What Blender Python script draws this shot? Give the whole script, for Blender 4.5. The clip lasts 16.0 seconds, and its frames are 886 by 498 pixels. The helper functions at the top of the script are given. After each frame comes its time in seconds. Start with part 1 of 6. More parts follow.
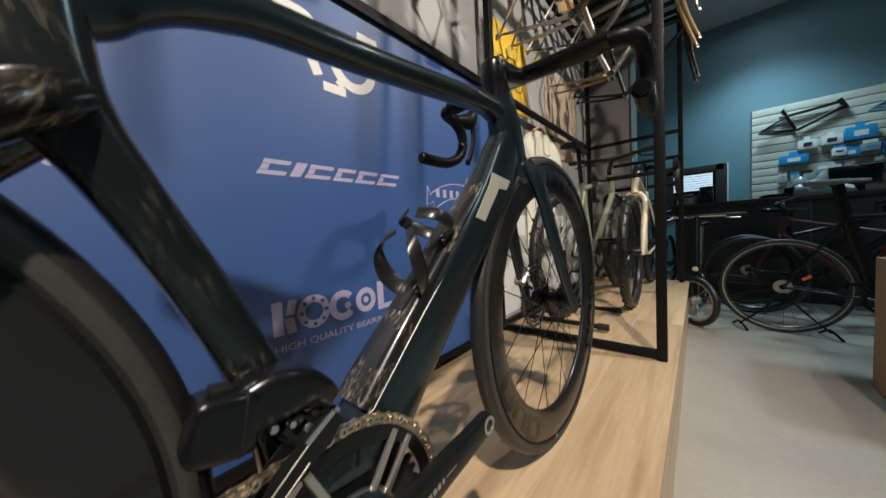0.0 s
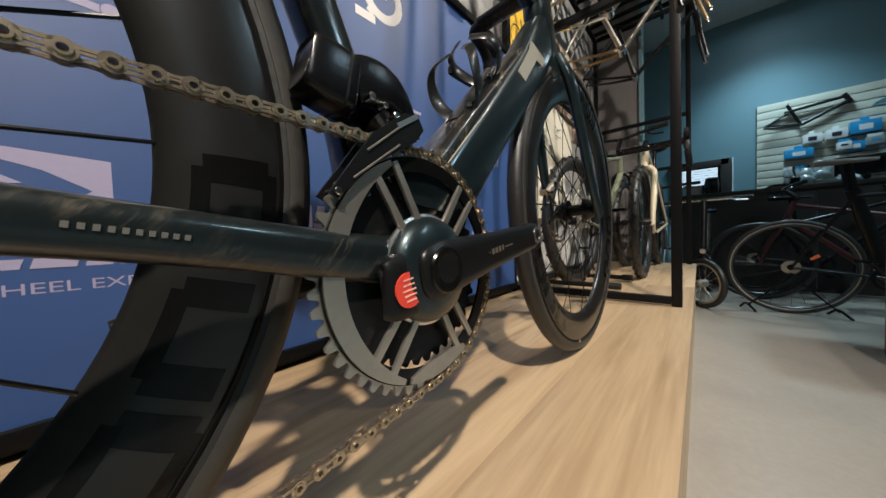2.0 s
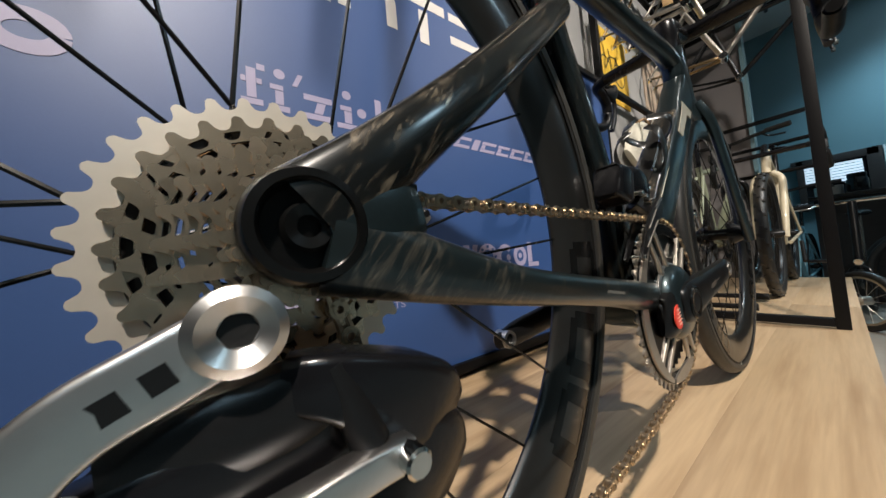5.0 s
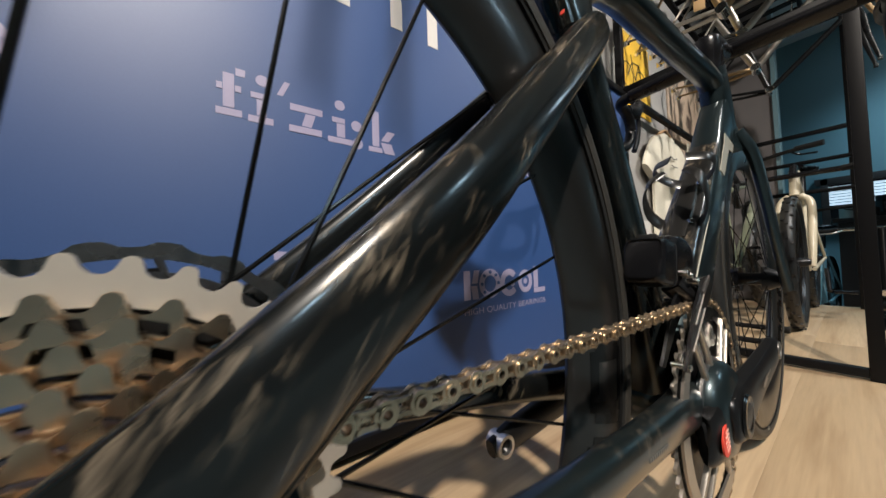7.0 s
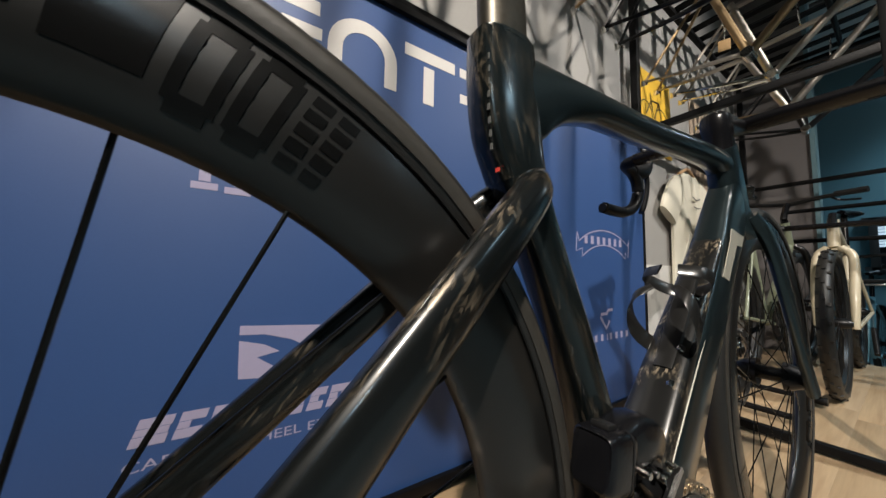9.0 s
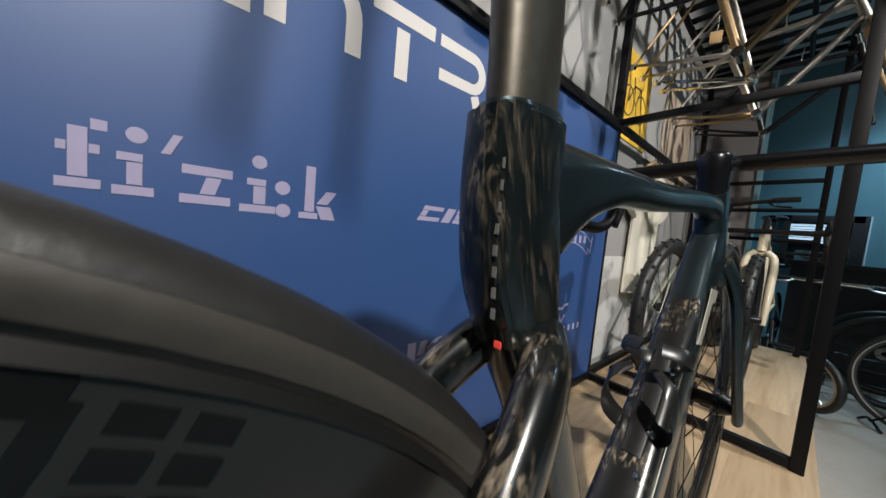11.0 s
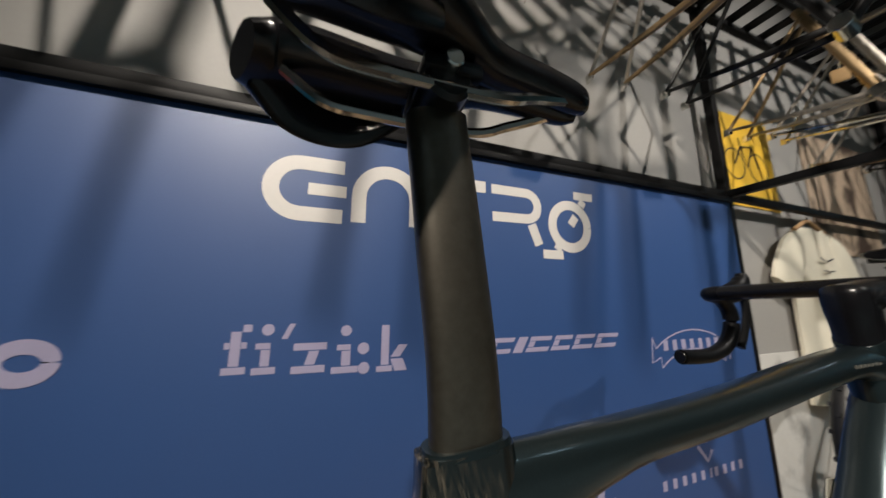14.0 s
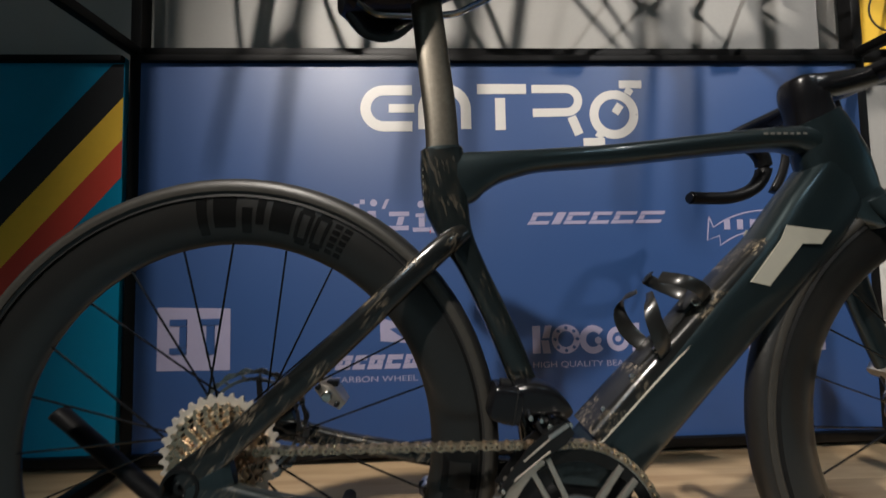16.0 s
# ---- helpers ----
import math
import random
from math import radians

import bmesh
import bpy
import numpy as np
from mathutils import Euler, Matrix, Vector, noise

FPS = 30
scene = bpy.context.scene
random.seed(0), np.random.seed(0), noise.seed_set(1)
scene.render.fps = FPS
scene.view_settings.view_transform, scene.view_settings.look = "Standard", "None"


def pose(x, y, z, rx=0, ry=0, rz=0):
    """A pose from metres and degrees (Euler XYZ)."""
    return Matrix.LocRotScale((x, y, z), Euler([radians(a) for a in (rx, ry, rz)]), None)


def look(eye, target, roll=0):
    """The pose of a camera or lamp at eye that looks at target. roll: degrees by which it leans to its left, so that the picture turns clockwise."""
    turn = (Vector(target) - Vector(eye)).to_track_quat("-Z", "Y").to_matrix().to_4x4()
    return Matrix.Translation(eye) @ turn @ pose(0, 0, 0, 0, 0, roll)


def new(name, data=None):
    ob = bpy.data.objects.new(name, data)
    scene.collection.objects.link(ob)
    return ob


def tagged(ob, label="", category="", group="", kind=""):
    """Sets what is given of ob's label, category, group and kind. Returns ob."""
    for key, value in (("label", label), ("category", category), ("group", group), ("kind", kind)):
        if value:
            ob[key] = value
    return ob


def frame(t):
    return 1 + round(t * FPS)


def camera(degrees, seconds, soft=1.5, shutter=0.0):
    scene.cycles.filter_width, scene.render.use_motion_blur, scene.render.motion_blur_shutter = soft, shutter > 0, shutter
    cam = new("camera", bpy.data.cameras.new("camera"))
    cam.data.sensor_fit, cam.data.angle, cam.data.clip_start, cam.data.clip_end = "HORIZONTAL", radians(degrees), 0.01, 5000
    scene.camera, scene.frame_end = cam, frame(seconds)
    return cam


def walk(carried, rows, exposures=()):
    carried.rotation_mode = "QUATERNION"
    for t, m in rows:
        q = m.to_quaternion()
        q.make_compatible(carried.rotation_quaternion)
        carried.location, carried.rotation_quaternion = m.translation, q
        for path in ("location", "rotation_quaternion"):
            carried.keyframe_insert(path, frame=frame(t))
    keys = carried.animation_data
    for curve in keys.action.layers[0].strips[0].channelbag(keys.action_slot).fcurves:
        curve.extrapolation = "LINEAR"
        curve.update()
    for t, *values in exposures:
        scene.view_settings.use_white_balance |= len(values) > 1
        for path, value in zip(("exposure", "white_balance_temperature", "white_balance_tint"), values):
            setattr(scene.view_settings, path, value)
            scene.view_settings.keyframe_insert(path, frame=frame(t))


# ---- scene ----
import itertools
cam = camera(112.8, 16, 1.5, 0.4)
PATH = [
    (0, (0.291, -0.262, 0.518), (1.797, 1.049, 0.401), -3.3),
    (0.5, (0.262, -0.234, 0.454), (1.779, 1.058, 0.278), -3.3),
    (1, (0.228, -0.207, 0.393), (1.747, 1.079, 0.196), -3.3),
    (1.5, (0.210, -0.209, 0.339), (1.728, 1.082, 0.167), -3.0),
    (2, (0.223, -0.223, 0.284), (1.729, 1.091, 0.210), -2.1),
    (2.5, (0.202, -0.222, 0.282), (1.664, 1.142, 0.319), -1.8),
    (3, (0.104, -0.217, 0.326), (1.477, 1.235, 0.417), -3.3),
    (3.5, (0.040, -0.193, 0.329), (1.331, 1.330, 0.444), -4.1),
    (4, (-0.018, -0.205, 0.317), (1.201, 1.375, 0.452), -5.6),
    (4.2, (-0.040, -0.199, 0.314), (1.175, 1.384, 0.441), -5.7),
    (6.5, (0.002, -0.143, 0.391), (1.161, 1.486, 0.453), -2.3),
    (7, (0.025, -0.130, 0.410), (1.193, 1.492, 0.475), -1.8),
    (7.5, (0.064, -0.118, 0.431), (1.227, 1.506, 0.526), -1.3),
    (8, (0.071, -0.126, 0.474), (1.222, 1.504, 0.602), -0.3),
    (8.5, (0.069, -0.152, 0.512), (1.183, 1.503, 0.657), 0.9),
    (9, (0.106, -0.152, 0.536), (1.171, 1.534, 0.687), 1.1),
    (11.5, (0.142, -0.064, 0.689), (1.452, 1.438, 0.518), 6.0),
    (12, (0.151, -0.054, 0.715), (1.459, 1.455, 0.609), 5.7),
    (12.5, (0.160, -0.060, 0.752), (1.445, 1.473, 0.762), 6.5),
    (13, (0.148, -0.057, 0.796), (1.377, 1.506, 1.007), 6.1),
    (13.5, (0.173, -0.115, 0.802), (1.159, 1.574, 1.219), 2.9),
    (14, (0.187, -0.159, 0.802), (0.855, 1.697, 1.136), 0.2),
    (14.5, (0.201, -0.235, 0.724), (0.570, 1.709, 1.012), -0.1),
    (15, (0.213, -0.298, 0.649), (0.441, 1.673, 0.904), 0.5),
    (15.5, (0.225, -0.341, 0.617), (0.374, 1.646, 0.786), -0.2),
    (16, (0.252, -0.381, 0.570), (0.305, 1.617, 0.650), -1.0),
]
walk(cam, [(t, look(eye, target, roll)) for t, eye, target, roll in PATH],
     exposures=[(0, -0.02, 6000, 10), (4, 0.08, 5950, 10), (7, 0.02, 5850, 10), (9, -0.12, 5850, 9), (11.5, -0.12, 5500, 8), (12.5, -0.22, 5650, 8), (14, -0.38, 5950, 9), (16, -0.38, 5800, 9)])

# ---- light ----
world = bpy.data.worlds.new("shop_air")
scene.world = world
world.use_nodes = True
world.node_tree.nodes["Background"].inputs[0].default_value = (0.55, 0.75, 0.9, 1)
world.node_tree.nodes["Background"].inputs[1].default_value = 0.065


def lamp(name, kind, at, target, power, colour, size, spread=0.0):
    data = bpy.data.lights.new(name, kind)
    data.energy, data.color = power, colour
    if kind == "AREA":
        data.shape, data.size = "DISK", size
    else:
        data.shadow_soft_size = size
    if kind == "SPOT":
        data.spot_size, data.spot_blend = radians(spread), 0.9
    ob = new(name, data)
    ob.matrix_world = look(at, target)
    return ob


WARM, COOL = (1.0, 0.85, 0.68), (0.62, 0.90, 1.0)
CEILING = 2.95
FLOOR = -0.36
PANEL_Y = 0.485
lamp("track_spot_light", "SPOT", (-0.68, -1.26, 2.75), (0.98, 0.38, 0.42), 600, WARM, 0.045, 72)
lamp("track_spot_light", "SPOT", (2.0, -1.6, 2.75), (2.25, 0.5, 0.95), 275, (1.0, 0.88, 0.74), 0.035, 80)
# the first disc is in view; the other two are unseen, added for cool light
for lx, ly, watts in ((5.0, -0.88, 200), (2.2, -2.6, 310), (-1.0, -2.9, 310)):
    lamp("ceiling_disc_light", "SPOT", (lx, ly, CEILING - 0.12), (lx, ly, 0), watts, COOL, 0.25, 120)


# ---- materials ----
def surface(name, colour, rough=0.5, metal=0.0, grain=0.12, scale=60.0, stain=0.1, stain_scale=4.0, bump=0.1, coat=0.0,
            stretch=(1, 1, 1), second=None, spots=0.5, glossy=0.08, edge=0.25, swirl=0.0, shine=0.5):
    """Principled surface with a fine grain, slow stains, a little relief and uneven gloss. second: a colour that the stains turn to."""
    m = bpy.data.materials.new(name)
    m.use_nodes = True
    t = m.node_tree
    b = t.nodes["Principled BSDF"]
    co = t.nodes.new("ShaderNodeTexCoord")
    mp = t.nodes.new("ShaderNodeMapping")
    mp.inputs["Scale"].default_value = stretch
    t.links.new(co.outputs["Object"], mp.inputs[0])
    info = t.nodes.new("ShaderNodeObjectInfo")
    move = t.nodes.new("ShaderNodeVectorMath")
    move.operation = "ADD"
    t.links.new(mp.outputs[0], move.inputs[0])
    far = t.nodes.new("ShaderNodeMath")
    far.operation = "MULTIPLY"
    far.inputs[1].default_value = 7.3
    t.links.new(info.outputs["Random"], far.inputs[0])
    t.links.new(far.outputs[0], move.inputs[1])
    fine = t.nodes.new("ShaderNodeTexNoise")
    fine.inputs["Scale"].default_value, fine.inputs["Detail"].default_value = scale, 4
    slow = t.nodes.new("ShaderNodeTexNoise")
    slow.inputs["Scale"].default_value, slow.inputs["Detail"].default_value = stain_scale, 5
    slow.inputs["Distortion"].default_value = swirl
    for n in (fine, slow):
        t.links.new(move.outputs[0], n.inputs["Vector"])
    dark = [c * (1 - grain) for c in colour]
    light = [min(1, c * (1 + grain)) for c in colour]
    ramp = t.nodes.new("ShaderNodeMix")
    ramp.data_type = "RGBA"
    ramp.inputs[6].default_value, ramp.inputs[7].default_value = (*dark, 1), (*light, 1)
    t.links.new(fine.outputs[0], ramp.inputs[0])
    steep = t.nodes.new("ShaderNodeMapRange")
    steep.inputs[1].default_value, steep.inputs[2].default_value = spots, spots + edge
    t.links.new(slow.outputs[0], steep.inputs[0])
    amount = t.nodes.new("ShaderNodeMath")
    amount.operation = "MULTIPLY"
    amount.inputs[1].default_value = 1.0 if second else stain
    t.links.new(steep.outputs[0], amount.inputs[0])
    mix = t.nodes.new("ShaderNodeMix")
    mix.data_type = "RGBA"
    mix.inputs[7].default_value = (*(second or [c * 0.45 for c in colour]), 1)
    t.links.new(amount.outputs[0], mix.inputs[0])
    t.links.new(ramp.outputs[2], mix.inputs[6])
    t.links.new(mix.outputs[2], b.inputs["Base Color"])
    gloss = t.nodes.new("ShaderNodeMapRange")
    gloss.inputs[3].default_value, gloss.inputs[4].default_value = max(0.02, rough - glossy), min(1, rough + glossy)
    t.links.new(slow.outputs[0], gloss.inputs[0])
    t.links.new(gloss.outputs[0], b.inputs["Roughness"])
    b.inputs["Metallic"].default_value = metal
    b.inputs["Specular IOR Level"].default_value = shine
    b.inputs["Coat Weight"].default_value = coat
    b.inputs["Coat Roughness"].default_value = 0.12
    if bump:
        relief = t.nodes.new("ShaderNodeBump")
        relief.inputs["Strength"].default_value, relief.inputs["Distance"].default_value = bump, 0.002
        t.links.new(fine.outputs[0], relief.inputs["Height"])
        t.links.new(relief.outputs[0], b.inputs["Normal"])
    return m


def glow(name, colour, strength):
    m = bpy.data.materials.new(name)
    m.use_nodes = True
    b = m.node_tree.nodes["Principled BSDF"]
    b.inputs["Emission Color"].default_value, b.inputs["Emission Strength"].default_value = (*colour, 1), strength
    return m


def wood(name, pale, dark, along="x", rough=0.42):
    """Planks: long grain lines and slow tone changes, another cut for every plank."""
    m = surface(name, pale, rough, grain=0.18, scale=9, stain_scale=2.2, second=dark, spots=0.48, bump=0.05,
                stretch=(0.9, 16, 16) if along == "x" else (16, 16, 0.9))
    t = m.node_tree
    b = t.nodes["Principled BSDF"]
    tone = t.nodes.new("ShaderNodeHueSaturation")
    info = t.nodes.new("ShaderNodeObjectInfo")
    span = t.nodes.new("ShaderNodeMapRange")
    span.inputs[3].default_value, span.inputs[4].default_value = 0.94, 1.05
    t.links.new(info.outputs["Random"], span.inputs[0])
    t.links.new(span.outputs[0], tone.inputs["Value"])
    t.links.new(b.inputs["Base Color"].links[0].from_socket, tone.inputs["Color"])
    t.links.new(tone.outputs[0], b.inputs["Base Color"])
    return m


M_blue = surface("blue_vinyl", (0.025, 0.070, 0.222), 0.50, grain=0.05, scale=220, stain=0.12, stain_scale=1.5, bump=0.05, shine=0.85)
M_lilac = surface("lilac_print", (0.345, 0.325, 0.475), 0.45, grain=0.04, scale=120, stain=0.05)
M_cream_print = surface("cream_print", (0.64, 0.62, 0.60), 0.45, grain=0.04, scale=120, stain=0.05)
M_cyan = surface("cyan_print", (0.008, 0.20, 0.36), 0.42, grain=0.05, stain=0.08)
M_yellow = surface("yellow_print", (0.80, 0.50, 0.04), 0.5, grain=0.05, stain=0.1)
M_red_print = surface("red_print", (0.55, 0.06, 0.04), 0.45, grain=0.05)
M_black_print = surface("black_print", (0.02, 0.02, 0.022), 0.45, grain=0.05)
M_steel = surface("black_powder_steel", (0.0045, 0.0045, 0.005), 0.45, grain=0.2, scale=400, stain=0.3, stain_scale=6, bump=0.12, shine=0.16)
M_wood = wood("oak_boards", (0.44, 0.315, 0.185), (0.31, 0.205, 0.112))
M_concrete = surface("polished_concrete", (0.325, 0.282, 0.234), 0.36, grain=0.12, scale=45, second=(0.243, 0.213, 0.178), stain_scale=1.6, spots=0.5, bump=0.08, glossy=0.12)
M_white_wall = surface("white_wall_paint", (0.33, 0.322, 0.308), 0.6, grain=0.04, scale=90, stain=0.08, stain_scale=2, bump=0.15)
M_teal = surface("teal_wall_paint", (0.150, 0.252, 0.288), 0.55, grain=0.04, scale=90, stain=0.1, stain_scale=1.2, bump=0.1)
M_grey_wall = surface("grey_brown_wall_paint", (0.17, 0.155, 0.15), 0.6, grain=0.05, scale=90, stain=0.12, stain_scale=1.5, bump=0.1)
M_ceiling = surface("grey_ceiling_paint", (0.52, 0.54, 0.54), 0.7, grain=0.06, stain=0.15, stain_scale=1.0, bump=0.1)
M_counter = surface("dark_brown_laminate", (0.036, 0.029, 0.027), 0.4, grain=0.2, scale=18, stain=0.2, stretch=(1, 1, 8), bump=0.05)
M_slat = surface("cream_slatwall", (0.55, 0.53, 0.44), 0.5, grain=0.05, stain=0.1, stain_scale=1.5)
M_paint = surface("dark_teal_frame_paint", (0.022, 0.034, 0.038), 0.32, metal=0.7, grain=0.15, scale=500, stain=0.2, stain_scale=9, bump=0.02, coat=0.6)


def marbled(name, base, strand, lean, amount=1.0, rough=0.27, metal=0.35, long=0.16):
    """Lacquered carbon with pale strands that run along a tube; lean: the tube's slope in degrees from the x axis."""
    m = bpy.data.materials.new(name)
    m.use_nodes = True
    t = m.node_tree
    b = t.nodes["Principled BSDF"]
    co = t.nodes.new("ShaderNodeTexCoord")
    turned = t.nodes.new("ShaderNodeMapping")
    turned.inputs["Rotation"].default_value = (0, radians(lean), 0)
    t.links.new(co.outputs["Object"], turned.inputs[0])
    drawn = t.nodes.new("ShaderNodeMapping")
    drawn.inputs["Scale"].default_value = (long, 1, 1)
    t.links.new(turned.outputs[0], drawn.inputs[0])
    masks = []
    for scale, detail, swirl, low, high, source in ((22, 3, 0.7, 0.46, 0.64, turned), (210, 3, 0.9, 0.47, 0.62, drawn), (420, 3, 0.6, 0.32, 0.68, drawn)):
        n = t.nodes.new("ShaderNodeTexNoise")
        n.inputs["Scale"].default_value, n.inputs["Detail"].default_value, n.inputs["Distortion"].default_value = scale, detail, swirl
        t.links.new(source.outputs[0], n.inputs["Vector"])
        r = t.nodes.new("ShaderNodeMapRange")
        r.inputs[1].default_value, r.inputs[2].default_value = low, high
        t.links.new(n.outputs[0], r.inputs[0])
        masks.append(r)
    for k in (1, 2):
        mul = t.nodes.new("ShaderNodeMath")
        mul.operation = "MULTIPLY"
        t.links.new(masks[0].outputs[0], mul.inputs[0])
        t.links.new(masks[k].outputs[0], mul.inputs[1])
        masks[0] = mul
    strength = t.nodes.new("ShaderNodeMath")
    strength.operation = "MULTIPLY"
    strength.inputs[1].default_value = amount
    t.links.new(masks[0].outputs[0], strength.inputs[0])
    mix = t.nodes.new("ShaderNodeMix")
    mix.data_type = "RGBA"
    mix.inputs[6].default_value, mix.inputs[7].default_value = (*base, 1), (*strand, 1)
    t.links.new(strength.outputs[0], mix.inputs[0])
    t.links.new(mix.outputs[2], b.inputs["Base Color"])
    b.inputs["Roughness"].default_value, b.inputs["Metallic"].default_value = rough, metal
    b.inputs["Coat Weight"].default_value, b.inputs["Coat Roughness"].default_value = 0.6, 0.12
    return m


M_carbon = marbled("marbled_carbon", (0.0065, 0.0075, 0.0075), (0.23, 0.188, 0.135), 56, 1.3)
M_smoke = marbled("smoked_marble_carbon", (0.009, 0.0135, 0.0145), (0.18, 0.150, 0.110), 50, 0.55, 0.28, 0.2)
M_seat_carbon = marbled("marbled_seat_tube_carbon", (0.009, 0.0125, 0.013), (0.25, 0.205, 0.145), 106, 0.9, 0.26, 0.5)
M_seat_side = marbled("faintly_marbled_seat_tube_carbon", (0.009, 0.0125, 0.013), (0.21, 0.172, 0.125), 106, 0.55, 0.26, 0.4)
M_matt_carbon = surface("matt_carbon_rim", (0.0095, 0.0092, 0.0086), 0.32, shine=0.5, grain=0.2, scale=140, stain=0.3, stain_scale=14, bump=0.04, coat=0.25)
M_post = surface("satin_black_seatpost", (0.135, 0.122, 0.100), 0.44, metal=0.95, grain=0.25, scale=160, stain=0.2, stain_scale=9, bump=0.05)
M_decal_dark = surface("gloss_black_decal", (0.004, 0.004, 0.004), 0.22, grain=0.1, shine=0.3)
M_tyre = surface("tyre_rubber", (0.0130, 0.0124, 0.0114), 0.45, shine=0.55, grain=0.25, scale=150, stain=0.3, stain_scale=12, bump=0.2)
M_rubber = surface("black_rubber", (0.010, 0.010, 0.010), 0.55, grain=0.2, scale=220, stain=0.2, bump=0.25, shine=0.3)
M_tape = surface("black_bar_tape", (0.004, 0.004, 0.0045), 0.40, grain=0.2, scale=260, stain=0.2, bump=0.2, shine=0.18)
M_plastic = surface("black_plastic", (0.005, 0.005, 0.006), 0.25, grain=0.15, scale=300, stain=0.2, bump=0.08, shine=0.35)
M_alloy = surface("bright_alloy", (0.70, 0.68, 0.66), 0.33, metal=1.0, grain=0.08, scale=180, stain=0.25, stain_scale=20, bump=0.04)
M_nickel = surface("nickel_cassette", (0.72, 0.575, 0.415), 0.27, metal=1.0, grain=0.12, scale=160, stain=0.35, stain_scale=30, bump=0.04)
M_grey_alloy = surface("satin_grey_alloy", (0.56, 0.51, 0.445), 0.33, metal=0.9, grain=0.1, scale=160, stain=0.2, stain_scale=24, bump=0.04)
M_pale_sprocket = surface("pale_alloy_sprocket", (0.58, 0.53, 0.455), 0.42, metal=0.55, grain=0.06, scale=160, stain=0.15, stain_scale=24, bump=0.03)
M_chain = surface("oiled_chain_steel", (0.62, 0.50, 0.355), 0.28, metal=0.95, grain=0.2, scale=400, stain=0.5, stain_scale=60, bump=0.05)
M_dark_alloy = surface("black_anodised_alloy", (0.022, 0.022, 0.023), 0.32, metal=0.7, grain=0.15, scale=300, stain=0.2, stain_scale=20, bump=0.03)
M_chrome = surface("chromed_steel", (0.72, 0.70, 0.66), 0.12, metal=1.0, grain=0.05, stain=0.1, bump=0.0)
M_raw = surface("raw_brushed_steel", (0.42, 0.385, 0.335), 0.35, metal=0.85, grain=0.2, scale=120, stain=0.4, stain_scale=14, bump=0.03)
M_bronze = surface("brazed_bronze_steel", (0.34, 0.24, 0.13), 0.36, metal=0.8, grain=0.2, scale=120, stain=0.4, stain_scale=14, bump=0.03)
M_sticker = surface("red_sticker", (0.70, 0.06, 0.035), 0.5, grain=0.06, stain=0.05, stain_scale=30)
M_sticker_bar = surface("pale_sticker_print", (0.85, 0.45, 0.36), 0.5, grain=0.05)
M_badge_and_glint = surface("pale_gold_decal_and_glint", (0.41, 0.395, 0.33), 0.4, metal=0.2, grain=0.06, stain=0.15, stain_scale=18)
M_lettering = surface("faded_grey_lettering", (0.12, 0.117, 0.105), 0.45, grain=0.08, stain=0.3, stain_scale=60)
M_cream = surface("cream_bike_paint", (0.55, 0.48, 0.34), 0.35, grain=0.05, stain=0.15, stain_scale=10, coat=0.3)
M_sage = surface("sage_bike_paint", (0.20, 0.22, 0.15), 0.4, grain=0.05, stain=0.15, stain_scale=10, coat=0.3)
M_red_bike = surface("red_bike_paint", (0.06, 0.006, 0.007), 0.35, grain=0.05, stain=0.1, coat=0.3)
M_blue_bike = surface("pale_blue_bike_paint", (0.14, 0.28, 0.34), 0.35, grain=0.05, stain=0.1, coat=0.3)
M_black_bike = surface("black_bike_paint", (0.006, 0.006, 0.0065), 0.3, grain=0.1, stain=0.1, coat=0.1, shine=0.3)
M_cloth = surface("cream_cotton", (0.70, 0.66, 0.54), 0.9, grain=0.1, scale=350, stain=0.12, stain_scale=6, bump=0.4)
M_hanger = surface("pale_wood_hanger", (0.42, 0.26, 0.13), 0.5, grain=0.2, scale=30)
M_card = surface("brown_cardboard", (0.30, 0.20, 0.12), 0.8, grain=0.1, scale=90, stain=0.12)
M_tag = surface("kraft_tag", (0.45, 0.29, 0.13), 0.8, grain=0.1)
M_box_blue = surface("blue_packaging", (0.03, 0.26, 0.52), 0.35, grain=0.05)
M_box_white = surface("white_packaging", (0.70, 0.70, 0.68), 0.4, grain=0.05)
M_clear = surface("clear_bag_contents", (0.26, 0.30, 0.30), 0.3, grain=0.3, scale=40, stain=0.4, stain_scale=20)
M_screen = surface("dark_screen", (0.01, 0.011, 0.013), 0.12, grain=0.05, bump=0.0)
M_photo = surface("sepia_poster_print", (0.52, 0.40, 0.29), 0.5, grain=0.25, scale=18, second=(0.07, 0.048, 0.036), stain_scale=6, spots=0.50, edge=0.12, swirl=0.8, stretch=(1.3, 1, 0.8))
M_mural = surface("black_and_white_mural", (0.62, 0.61, 0.58), 0.6, grain=0.06, scale=60, second=(0.03, 0.03, 0.032), stain_scale=6, spots=0.54)
M_blind = surface("pale_window_blind", (0.75, 0.78, 0.80), 0.5, grain=0.04)
M_disc = glow("lamp_diffuser", (0.75, 0.93, 1.0), 9.0)
# blind slats glow by themselves in place of daylight behind them
M_day = glow("daylit_blind", (0.70, 0.85, 0.95), 0.7)


# ---- mesh helpers ----
V = Vector


def thing(name, label, category, m=None, group="", kind=""):
    ob = new(name)
    ob.empty_display_size = 0.05
    if m is not None:
        ob.matrix_world = m
    return tagged(ob, label, category, group, kind)


